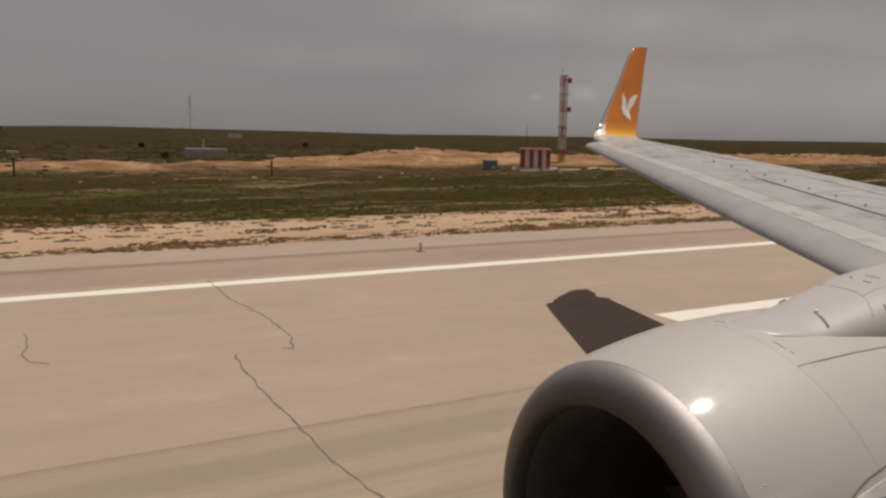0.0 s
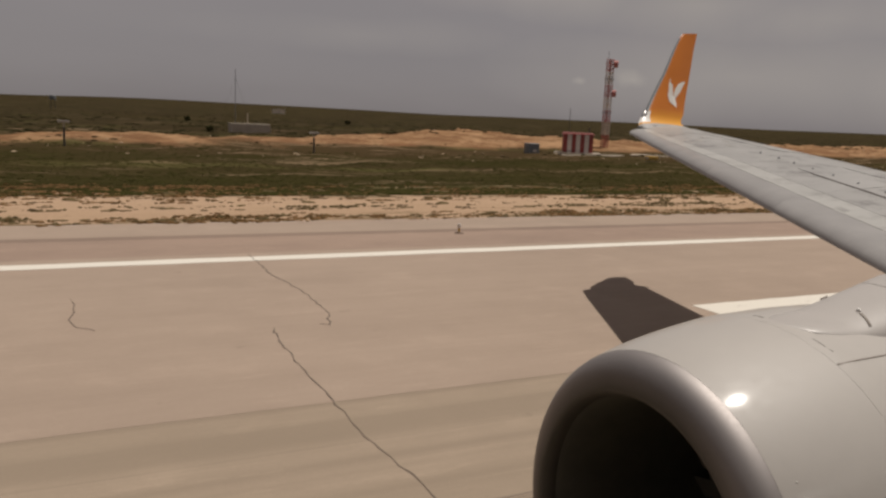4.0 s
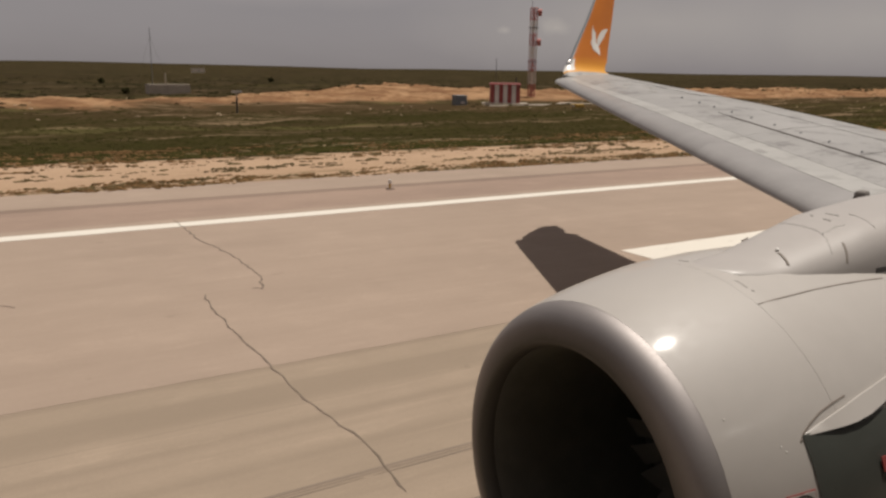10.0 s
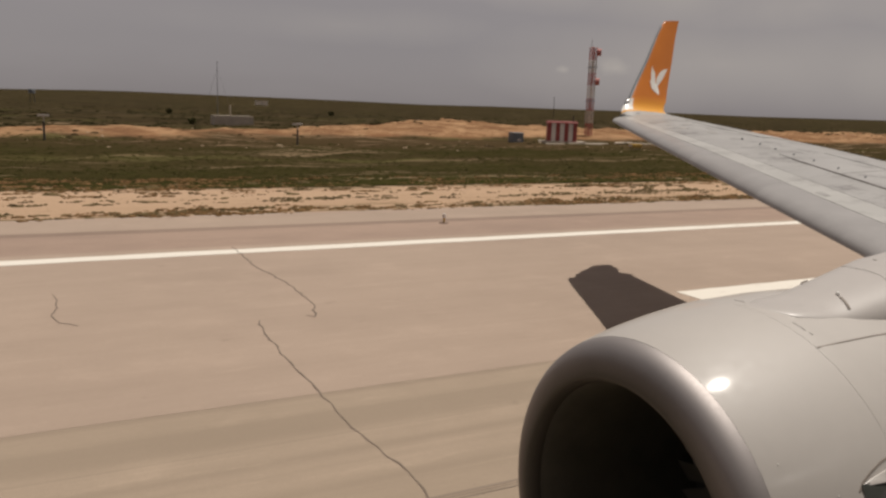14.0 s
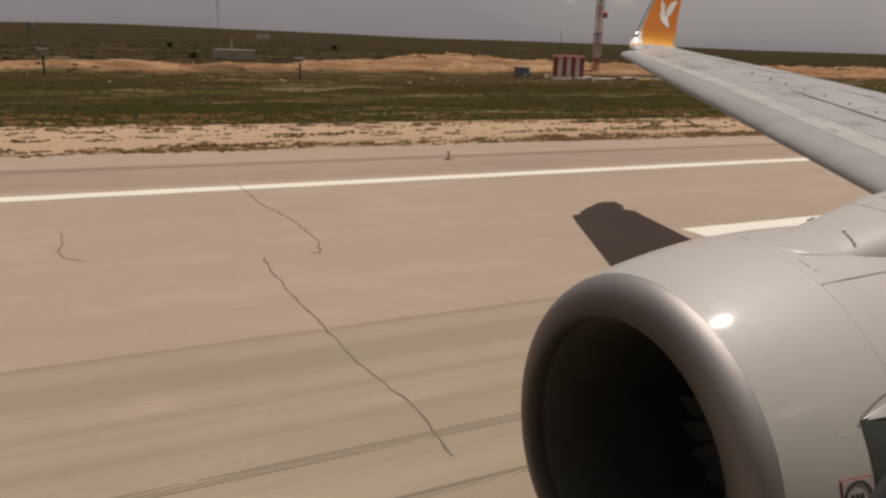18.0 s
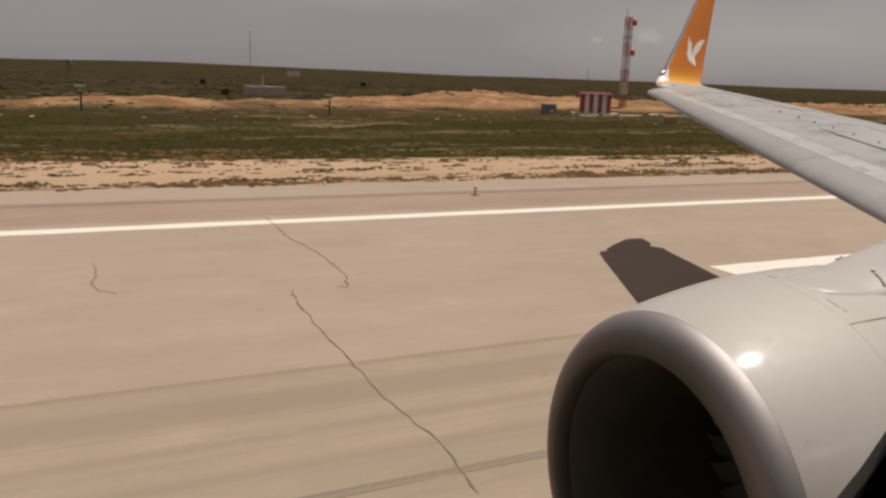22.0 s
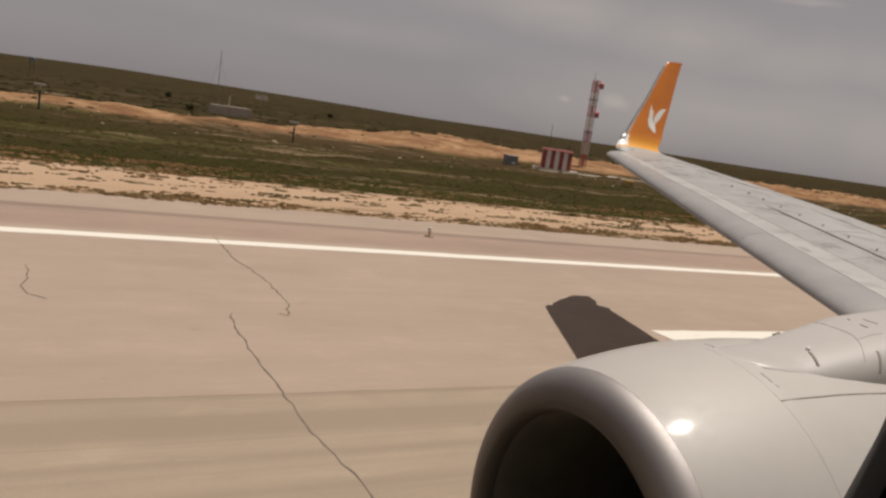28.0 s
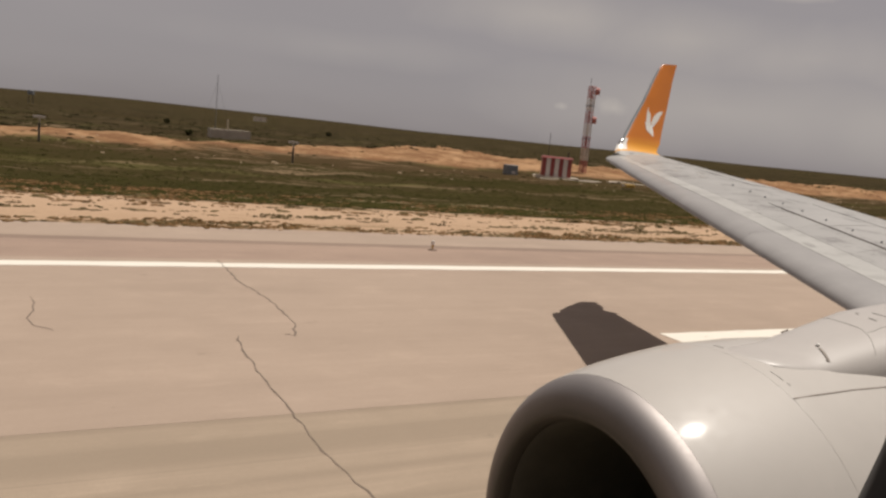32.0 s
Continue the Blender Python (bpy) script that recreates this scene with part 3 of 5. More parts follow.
part("edge_stripe", ragged_stripe(-400, 500, 20.17, 20.76, 0.005, 0.8, 0.025, 3), M["paint"], runway, "white painted runway edge stripe")
for k, (a, b) in enumerate(((11.1, 12.85), (7.85, 9.6))):
    part("touchdown_stripe", ragged_stripe(12.6, 35.1, a, b, 0.006, 0.5, 0.02, 10 + k), M["paint"], runway, "white painted touchdown zone stripe")


def crack_line(points, width, top, seed):
    """A crooked sealed crack as a thin raised ribbon."""
    rnd = random.Random(seed)
    path = []
    for (x0, y0), (x1, y1) in zip(points, points[1:]):
        n = max(2, int(math.hypot(x1 - x0, y1 - y0) / 0.18))
        for i in range(n):
            k = i / n
            path.append((x0 + (x1 - x0) * k + rnd.uniform(-0.035, 0.035), y0 + (y1 - y0) * k + rnd.uniform(-0.05, 0.05)))
    path.append(points[-1])
    rings = []
    for i, (x, y) in enumerate(path):
        a, b = path[max(0, i - 1)], path[min(len(path) - 1, i + 1)]
        d = Vector((b[0] - a[0], b[1] - a[1], 0)).normalized()
        nrm = Vector((-d.y, d.x, 0)) * width * rnd.uniform(0.35, 1.0) * (0.4 if i in (0, len(path) - 1) else 1)
        p = Vector((x, y, 0))
        rings.append([tuple(p - nrm + Vector((0, 0, top - 0.006))), tuple(p + nrm + Vector((0, 0, top - 0.006))), tuple(p + nrm * 0.8 + Vector((0, 0, top))), tuple(p - nrm * 0.8 + Vector((0, 0, top)))])
    return loft(rings, True, True)


part("crack", crack_line([(4.64, 21.1), (4.57, 18.45), (4.69, 17.25), (4.77, 16.05), (4.72, 14.44), (4.45, 13.59), (4.30, 13.67)], 0.022, 0.006, 1), M["crack"], runway, "dark sealed crack across the asphalt")
part("crack", crack_line([(3.43, 13.65), (3.31, 12.8), (3.28, 10.78), (3.26, 9.21), (3.26, 8.31), (3.37, 7.43), (3.34, 6.74), (3.28, 6.01)], 0.020, 0.006, 2), M["crack"], runway, "dark sealed crack across the asphalt")
part("crack", crack_line([(0.21, 16.9), (0.27, 16.2), (0.12, 15.2), (0.23, 14.7), (0.52, 14.36)], 0.015, 0.006, 3), M["crack"], runway, "fine hooked crack in the asphalt")


def rubber_streak(x0, x1, y, ribs, gap, seed):
    """A tyre's mark: narrow ribs side by side, broken along their length."""
    rnd = random.Random(seed)
    bm = bmesh.new()
    for r in range(ribs):
        yy, x = y + (r - (ribs - 1) / 2) * gap, x0 + rnd.uniform(0, 2)
        while x < x1:
            n = rnd.uniform(2.0, 9.0)
            w = gap * rnd.uniform(0.22, 0.42)
            e = min(x1, x + n)
            lo = [(x, yy), (x + 0.5, yy - w), (e - 0.8, yy - w * 0.8), (e, yy), (e - 0.6, yy + w * 0.8), (x + 0.7, yy + w)]
            vs = [bm.verts.new((a, b, 0.0045)) for a, b in lo]
            us = [bm.verts.new((a, b, -0.002)) for a, b in lo]
            bm.faces.new(vs)
            for i in range(6):
                j = (i + 1) % 6
                bm.faces.new((vs[i], us[i], us[j], vs[j]))
            x = e + rnd.choice((0.05, 0.1, 0.4, 1.5))
    return bm


for y, x0, x1, ribs, gap in ((6.50, -30, 60, 3, 0.055), (4.9, -40, 40, 4, 0.055), (5.55, -30, 50, 2, 0.06)):
    part("tyre_mark", rubber_streak(x0, x1, y, ribs, gap, int(y * 100)), M["rubber"], runway, "broken dark rubber streak")
# pale lane joint where the two pavings meet
part("lane_joint", ragged_stripe(-300, 400, 9.775, 9.815, 0.004, 0.9, 0.012, 41), M["lane_out"], runway, "pale joint between the lanes")


# ---- herbs, stones and shrubs ----
def scatter(name, count, place, make, mat, label, category, seed):
    rnd = random.Random(seed)
    verts, faces = [], []
    for _ in range(count):
        x, y = place(rnd)
        z = float(heave(np.array([x]), np.array([y]))[0]) - 0.06 + (0.045 if y < 60 else 0)
        make(rnd, x, y, z, verts, faces)
    me = bpy.data.meshes.new(name)
    me.from_pydata(verts, [], faces)
    me.materials.append(mat)
    ob = new(name, me)
    ob.rotation_euler.z = SKEW
    return tagged(ob, label, category, kind="stuff")


def tuft(size, spread, blades):
    def make(rnd, x, y, z, verts, faces):
        s = size * rnd.uniform(0.5, 1.5)
        w = spread * rnd.uniform(0.5, 1.6)
        for _ in range(blades):
            a = rnd.uniform(0, math.tau)
            r = w * math.sqrt(rnd.random())
            bx, by = x + math.cos(a) * r * 1.7, y + math.sin(a) * r
            h = s * rnd.uniform(0.5, 1.1)
            lean = rnd.uniform(0.1, 0.6) * h
            t = rnd.uniform(0, math.tau)
            bw = 0.16 * s + 0.02
            i = len(verts)
            verts.append((bx - math.cos(t) * bw, by - math.sin(t) * bw, z - 0.02))
            verts.append((bx + math.cos(t) * bw, by + math.sin(t) * bw, z - 0.02))
            verts.append((bx + math.cos(a) * lean + math.cos(t) * bw * 0.5, by + math.sin(a) * lean + math.sin(t) * bw * 0.5, z + h))
            verts.append((bx + math.cos(a) * lean - math.cos(t) * bw * 0.6, by + math.sin(a) * lean, z + h * 0.85))
            faces.append((i, i + 1, i + 2, i + 3))
    return make


def lump(size, flat, long=1.0):
    def make(rnd, x, y, z, verts, faces):
        s = size * rnd.uniform(0.4, 1.5)
        i = len(verts)
        for k in range(6):
            a = k * math.tau / 6 + rnd.uniform(-0.3, 0.3)
            verts.append((x + math.cos(a) * s * long * rnd.uniform(0.9, 2.0), y + math.sin(a) * s * rnd.uniform(0.7, 1.2), z - 0.03))
        for k in range(6):
            a = k * math.tau / 6 + rnd.uniform(-0.4, 0.4)
            verts.append((x + math.cos(a) * s * long * rnd.uniform(0.6, 1.0), y + math.sin(a) * s * rnd.uniform(0.5, 0.9), z + s * flat * rnd.uniform(0.45, 0.8)))
        verts.append((x + rnd.uniform(-0.2, 0.2) * s, y, z + s * flat * rnd.uniform(0.8, 1.2)))
        for k in range(6):
            j = (k + 1) % 6
            faces.append((i + k, i + j, i + 6 + j, i + 6 + k))
            faces.append((i + 6 + k, i + 6 + j, i + 12))
    return make


def field(y0, y1, power=1.0):
    def place(rnd):
        y = y0 + (y1 - y0) * rnd.random() ** power
        return rnd.uniform(-0.16 * y - 4, 1.75 * y + 8), y
    return place


def clumped(y0, y1, power, n, seed, reach):
    r0 = random.Random(seed)
    mids = [field(y0, y1, power)(r0) for _ in range(n)]

    def place(rnd):
        m = rnd.choice(mids)
        return m[0] + rnd.gauss(0, reach * 2.2), min(max(m[1] + rnd.gauss(0, reach * 0.5), y0 - 0.3), y1 + 2)
    return place


def mats(long, wide, leaves, size):
    """Low spreading mats, drawn out along the runway, each of many small leaf clumps."""
    def make(rnd, x, y, z, verts, faces):
        k = rnd.uniform(0.25, 1.0) ** 1.5
        n = max(3, int(leaves * k * rnd.uniform(0.6, 1.3)))
        one = lump(size * (0.55 + 0.6 * k), rnd.uniform(0.5, 1.0), rnd.uniform(1.0, 1.7))
        for _ in range(n):
            one(rnd, x + rnd.gauss(0, long * k), y + rnd.gauss(0, wide * k), z, verts, faces)
    return make


scatter("edge_herbs", 620, clumped(27.7, 28.9, 1.0, 130, 1, 0.9), mats(0.34, 0.12, 18, 0.055), M["edge_herb"], "low brown herb mats along the asphalt edge", "herbs", 4)
scatter("sand_herbs", 330, clumped(29.6, 37.5, 0.55, 150, 2, 0.8), mats(0.24, 0.09, 12, 0.05), M["dry"], "scattered dry tufts on pale sand", "herbs", 5)
scatter("sand_mats", 1100, clumped(33.2, 41.0, 0.75, 330, 22, 0.9), mats(0.50, 0.10, 20, 0.06), M["edge_herb"], "long dark herb mats where sand meets the meadow", "herbs", 25)
scatter("meadow_edge", 2600, clumped(36.4, 39.0, 1.2, 110, 12, 1.2), lump(0.20, 0.2, 2.2), M["grass"], "ragged near edge of the green meadow", "grass", 13)
scatter("meadow_grass", 9000, clumped(38.5, 78.0, 1.3, 1500, 3, 1.2), lump(0.13, 0.22, 1.3), M["grass"], "dark green steppe grass in loose clumps", "grass", 6)
scatter("grass_blades", 1400, clumped(37.0, 60.0, 1.3, 1200, 30, 0.8), tuft(0.06, 0.5, 5), M["blade"], "thin green grass blades among the clumps", "grass", 16)
scatter("edge_weeds", 300, clumped(27.8, 28.8, 1.0, 110, 51, 0.8), mats(0.26, 0.12, 14, 0.06), M["weed"], "olive weeds between the brown edge herbs", "weeds", 52)
scatter("sand_weeds", 170, clumped(30.9, 31.9, 1.0, 90, 53, 0.9), mats(0.42, 0.10, 16, 0.06), M["weed"], "broken row of olive weeds along the sand", "weeds", 54)
scatter("sand_bushlets", 110, clumped(31.5, 38.5, 0.8, 120, 55, 0.7), mats(0.13, 0.13, 14, 0.10), M["weed"], "rounded olive tufts standing on the sand", "weeds", 56)
scatter("sand_stones", 300, field(28.0, 38, 1.0), lump(0.04, 0.6), M["stone"], "small pale stones on the sand", "stones", 7)
scatter("bank_shrubs", 200, clumped(76, 118, 1.0, 90, 44, 1.6), lump(0.16, 0.7, 1.5), M["shrub"], "dark scrub on the raw earth bank", "shrubs", 45)
scatter("bank_stones", 160, field(66, 110, 1.0), lump(0.16, 0.5), M["stone"], "limestone rubble on the raw earth bank", "stones", 8)
scatter("steppe_shrubs", 3600, clumped(104, 520, 1.4, 700, 31, 4.0), lump(0.38, 0.45, 1.2), M["shrub"], "low dark shrubs over the far steppe", "shrubs", 9)

# ---- the airliner ----
airliner = empty("airliner")
tagged(airliner, "grey twin-jet airliner with orange winglet standing on the runway", "airliner")

# wing: sections from the root out to the tip
UP = ((0.0, 0.0), (0.002, 0.026), (0.008, 0.058), (0.02, 0.094), (0.042, 0.134), (0.08, 0.168), (0.128, 0.200), (0.24, 0.237), (0.30, 0.268), (0.45, 0.335), (0.60, 0.355), (0.80, 0.345), (1.0, 0.30))
LOW = ((1.0, 0.27), (0.8, 0.22), (0.55, 0.06), (0.3, -0.06), (0.15, -0.055), (0.06, -0.036), (0.03, -0.027), (0.014, -0.019), (0.004, -0.011))


def lead(y):
    return 12.0 + 0.516 * (y - 14.95)


def trail(y):
    return 14.1 + 0.30 * (y - 15.5)


def wing_scale(y):
    return 0.90 - 0.35 * min(1.0, max(0.0, (y - 9.4) / 5.6))


def wing_z(y):
    return 3.70 + 0.105 * (y - 14.95) + 0.045 * max(0.0, 13.0 - y) / 8.0


def up_at(k):
    for (a, za), (b, zb) in zip(UP, UP[1:]):
        if a <= k <= b:
            return za + (zb - za) * (k - a) / (b - a)
    return UP[-1][1]


def on_wing(k, y, lift=0.0):
    return (lead(y) + k * (trail(y) - lead(y)), y, wing_z(y) + up_at(k) * wing_scale(y) + lift)


def wing_ring(y, points=UP + LOW):
    s = wing_scale(y)
    return [(lead(y) + k * (trail(y) - lead(y)), y, wing_z(y) + z * s) for k, z in points]


STN = [0.3, 1.5, 2.6, 3.9, 5.2, 6.6, 8.0, 9.4, 10.8, 12.2, 13.4, 14.3, 14.95]
wing = part("wing", loft([wing_ring(y) for y in STN], True, True), M["wing"], airliner, "light grey swept wing", True, 40)


def strip(k0, k1, y0, y1, lift, thick, n=6, kk=4):
    """A plate that follows the wing's upper skin."""
    rings = []
    for i in range(n + 1):
        y = y0 + (y1 - y0) * i / n
        top = [on_wing(k0 + (k1 - k0) * j / kk, y, lift) for j in range(kk + 1)]
        rings.append(top + [(x, yy, z - thick) for x, yy, z in reversed(top)])
    return loft(rings, True, True)


def slat(y0, y1):
    pts = [(k, z) for k, z in LOW if k <= 0.1] + [(k, z) for k, z in UP if k <= 0.13]
    rings = []
    for i in range(7):
        y = y0 + (y1 - y0) * i / 6
        s, c = wing_scale(y), trail(y) - lead(y)
        outer = [(lead(y) + k * c - 0.012, y, wing_z(y) + z * s + (0.012 if z > 0 else -0.008)) for k, z in pts]
        inner = [(lead(y) + k * c + 0.02, y, wing_z(y) + z * s * 0.9 - (0.012 if z > 0 else -0.008)) for k, z in pts]
        rings.append(outer + inner[::-1])
    return loft(rings, True, True)


for a, b in ((3.62, 6.974), (6.978, 9.522), (9.526, 12.122), (12.126, 14.55)):
    part("slat", slat(a, b), M["slat"], wing, "bare metal leading-edge slat", True, 40)
for a, b in ((3.6, 5.3), (5.32, 6.9), (6.92, 8.5)):
    part("spoiler", strip(0.412, 0.68, a, b, 0.008, 0.012), M["panel"], wing, "flat grey spoiler panel", True, 30)
    part("flap", strip(0.715, 0.985, a, b, 0.006, 0.01), M["wing"], wing, "grey trailing-edge flap", True, 30)
part("aileron", strip(0.74, 0.99, 10.4, 13.6, 0.008, 0.01), M["panel"], wing, "grey aileron", True, 30)
part("hinge_gap", strip(0.402, 0.407, 3.2, 8.1, 0.009, 0.012, 10, 1), M["slot"], wing, "dark gap ahead of the spoilers")
part("slat_step", strip(0.129, 0.1325, 3.62, 14.5, 0.004, 0.006, 10, 1), M["wing_seam"], wing, "dark line behind the slats")
# pale skin band behind the slats, and the box skin panel by panel
for a, b in ((3.62, 6.97), (6.98, 9.52), (9.53, 12.12), (12.13, 14.6)):
    part("upper_skin_band", strip(0.134, 0.240, a, b, 0.006, 0.009, 6, 3), M["band"], wing, "pale grey skin band", True, 30)
y = 3.9
while y < 13.6:
    w = 0.62 if y < 9 else 0.80
    part("box_skin_panel", strip(0.246, 0.398, y, y + w - 0.004, 0.002, 0.004, 2, 3), M["panel"], wing, "", True, 30)
    y += w
part("fuel_panel", strip(0.150, 0.178, 6.1, 6.32, 0.009, 0.006, 2, 2), M["wing_seam"], wing, "small grey access plate")
# row of small fins on the upper skin
fin = bmesh.new()
box(fin, (0, 0, 0.010), (0.07, 0.010, 0.026), 0.25, 0.7)
fin_ob = part("vortex_fin", fin, M["slate"], wing)
fin_ob.location = on_wing(0.452, 6.0, 0.0)
for k, y in ((0.445, 5.4), (0.46, 6.6), (0.465, 7.2), (0.468, 7.8), (0.472, 8.35), (0.475, 8.9), (0.478, 9.4), (0.495, 10.1)):
    twin("vortex_fin", fin_ob, Matrix.Translation(on_wing(k, y)), wing)
# access covers toward the tip
for k, y, w in ((0.42, 13.1, 0.16), (0.50, 12.5, 0.13), (0.36, 12.0, 0.12), (0.55, 11.7, 0.12), (0.33, 13.6, 0.12), (0.45, 11.1, 0.12)):
    part("access_cover", strip(k, k + 0.05, y, y + w * 2, 0.004, 0.006, 2, 2), M["seam_soft"], wing)
bm = bmesh.new()
box(bm, (0, 0, 0.0), (0.20, 0.12, 0.11), 0.3, 0.75)
seal = part("slat_end_seal", bevelled(bm, 0.02), M["slot"], wing, "worn brown slat end seal")
seal.location = on_wing(0.115, 4.2, 0.03)

# winglet: blends up out of the tip
WL = [(12.00, 14.95, 3.70, 14.04, 14.95, 3.86), (12.16, 15.12, 3.75, 13.98, 15.12, 3.865)]
for i in range(9):
    # quarter-round root: from nearly level to the winglet's own lean
    b = radians(14 + 55.0 * i / 8)
    ny, nz = 15.05 + 0.62 * (math.sin(b) - math.sin(radians(14))), 0.62 * (math.cos(radians(14)) - math.cos(b))
    WL.append((12.40 + 1.24 * nz, ny + 0.02, 3.83 + 1.06 * nz, 13.795 + 0.86 * nz + 0.20 * max(0.0, 1 - i / 4) ** 1.5, ny + 0.06, 3.872 + 0.86 * nz))
WL += [(13.23, 15.72, 4.62, 14.33, 15.76, 4.50),
       (13.74, 15.95, 5.24, 14.59, 15.96, 5.20),
       (14.22, 16.20, 5.88, 14.86, 16.19, 5.88),
       (14.44, 16.30, 6.15, 15.00, 16.29, 6.18),
       (14.57, 16.34, 6.27, 15.06, 16.33, 6.32)]


def winglet_out(i):
    """The outward normal of section i, from the run of the leading edge."""
    p, q = Vector(WL[max(0, i - 1)]  [:3]), Vector(WL[min(len(WL) - 1, i + 1)][:3])
    return Vector((0, q.z - p.z, p.y - q.y)).normalized()


def winglet_thick(i):
    return 0.16 - 0.10 * max(0.0, WL[i][2] - 3.7) / 2.57


PROF = ((0, 0), (0.02, 0.5), (0.1, 0.85), (0.35, 1.0), (0.7, 0.6), (1.0, 0.06))


def winglet_ring(i, prof=PROF):
    a, b, out, t = Vector(WL[i][:3]), Vector(WL[i][3:]), winglet_out(i), winglet_thick(i)
    pts = [tuple(a.lerp(b, k) - out * t * h * 0.5) for k, h in prof]
    return pts + [tuple(a.lerp(b, k) + out * t * h * 0.5) for k, h in reversed(prof[1:-1])]


rows = [winglet_ring(i) for i in range(len(WL))]
tip_fairing = part("tip_fairing", loft(rows[:5], True, True), M["wing"], wing, "grey wing tip fairing", True, 50)
winglet = part("winglet", loft(rows[4:], True, True), M["orange"], airliner, "tall orange blended winglet", True, 50)


def edge_strip(i0, i1, wide, proud):
    """A shell over the winglet's leading edge between two sections."""
    rings = []
    for i in range(i0, i1 + 1):
        a, b, out, t = Vector(WL[i][:3]), Vector(WL[i][3:]), winglet_out(i), winglet_thick(i)
        d, f = (b - a).normalized(), (i - i0) / (i1 - i0)
        w = wide[0] + (wide[1] - wide[0]) * f
        rings.append([tuple(a - d * 0.012)] + [tuple(a + d * w * k - out * (t * h + proud)) for k, h in ((0.12, 0.27), (0.5, 0.42), (1.0, 0.47))]
                     + [tuple(a + d * w * k + out * (t * h + proud)) for k, h in ((1.0, 0.47), (0.5, 0.42), (0.12, 0.27))])
    return loft(rings, True, True)


part("leading_edge_strip", edge_strip(5, 10, (0.34, 0.13), 0.005), M["white"], winglet, "white lower leading edge", True, 50)
part("leading_edge_strip", edge_strip(10, 14, (0.045, 0.018), 0.004), M["slate"], winglet, "grey erosion strip on the leading edge", True, 50)
bm = bmesh.new()
bmesh.ops.create_icosphere(bm, subdivisions=3, radius=1.0)
bmesh.ops.scale(bm, vec=(0.15, 0.06, 0.075), verts=bm.verts)
nav = part("nav_light_cover", bm, M["steel"], winglet, "clear rounded light cover", True)
nav.location, nav.rotation_euler = (12.80, 15.44, 4.13), (0, radians(-50), radians(20))
bm = bmesh.new()
box(bm, (0, 0, 0), (0.42, 0.10, 0.035))
gap = part("light_gap", bevelled(bm, 0.012, 1), M["seam"], tip_fairing, "dark gap under the tip light")
gap.location, gap.rotation_euler = (12.52, 15.14, 3.875), (0, radians(-12), radians(22))


def on_winglet(k, z, lift):
    """A point on the winglet's inboard skin at chord share k and height z."""
    for i, (p, q) in enumerate(zip(WL, WL[1:])):
        zp, zq = p[2] + (p[5] - p[2]) * k, q[2] + (q[5] - q[2]) * k
        if zp <= z <= zq:
            f = (z - zp) / (zq - zp)
            a = Vector(p[:3]).lerp(Vector(q[:3]), f)
            b = Vector(p[3:]).lerp(Vector(q[3:]), f)
            t = winglet_thick(i) * (1 - f) + winglet_thick(i + 1) * f
            break
    h = 0.0
    for (k0, h0), (k1, h1) in zip(PROF, PROF[1:]):
        if k0 <= k <= k1:
            h = h0 + (h1 - h0) * (k - k0) / (k1 - k0)
    return a.lerp(b, k) - Vector((0, 0.94, -0.34)) * (t * h * 0.5 + lift)


def skin_mark(points):
    """A flat shape on the winglet's inboard skin; points in (chord share, height)."""
    bm = bmesh.new()
    n = len(points)
    ck, cz = sum(p[0] for p in points) / n, sum(p[1] for p in points) / n
    mid = bm.verts.new(on_winglet(ck, cz, 0.006))
    top = [bm.verts.new(on_winglet(k, z, 0.006)) for k, z in points]
    low = [bm.verts.new(on_winglet(k, z, -0.004)) for k, z in points]
    for i in range(n):
        j = (i + 1) % n
        bm.faces.new((mid, top[i], top[j]))
        bm.faces.new((top[i], low[i], low[j], top[j]))
    return bm


part("winglet_mark", skin_mark([(0.27, 5.09), (0.315, 4.90), (0.40, 4.70), (0.50, 4.52), (0.60, 4.44), (0.76, 4.36), (0.73, 4.45), (0.67, 4.56), (0.56, 4.66), (0.50, 4.78), (0.44, 4.92), (0.35, 4.97)]), M["white"], winglet, "white wing-like shape")
part("winglet_mark", skin_mark([(0.87, 5.03), (0.74, 5.02), (0.63, 4.95), (0.57, 4.84), (0.56, 4.72), (0.64, 4.55), (0.70, 4.66), (0.77, 4.78), (0.82, 4.92)]), M["white"], winglet, "white wing-like shape")

part("winglet_mark", skin_mark([(0.36, 4.70), (0.43, 4.60), (0.53, 4.46), (0.48, 4.60), (0.41, 4.72)]), M["white"], winglet, "white feather stroke")

# ---- engine ----
NAC = ((3.6, 1.2289), (3.8, 1.236), (4.0, 1.245), (4.25, 1.244), (4.5, 1.235), (4.75, 1.217), (5.0, 1.19), (5.5, 1.11), (6.0, 1.0))


def nac_r(x):
    if x < 3.6:
        u = max(0.0, x - 2.795)
        return 1.0665 + 0.105 * u + 0.250 * 0.345 * (1 - math.exp(-u / 0.345))
    for (a, ra), (b, rb) in zip(NAC, NAC[1:]):
        if a <= x <= b:
            return ra + (rb - ra) * (x - a) / (b - a)
    return NAC[-1][1]


SEAM = 3.545  # where the inlet cowl meets the fan cowl


def nac(x, phi, lift=0.0):
    """A point on the nacelle; phi in degrees from the top toward the fuselage."""
    r = nac_r(x) + lift
    c = math.cos(radians(phi))
    flat = 1.0 if c > -0.3 else 1.0 - 0.09 * min(1, (-c - 0.3) / 0.5)
    return (x, AY - r * math.sin(radians(phi)), AZ + r * flat * c)


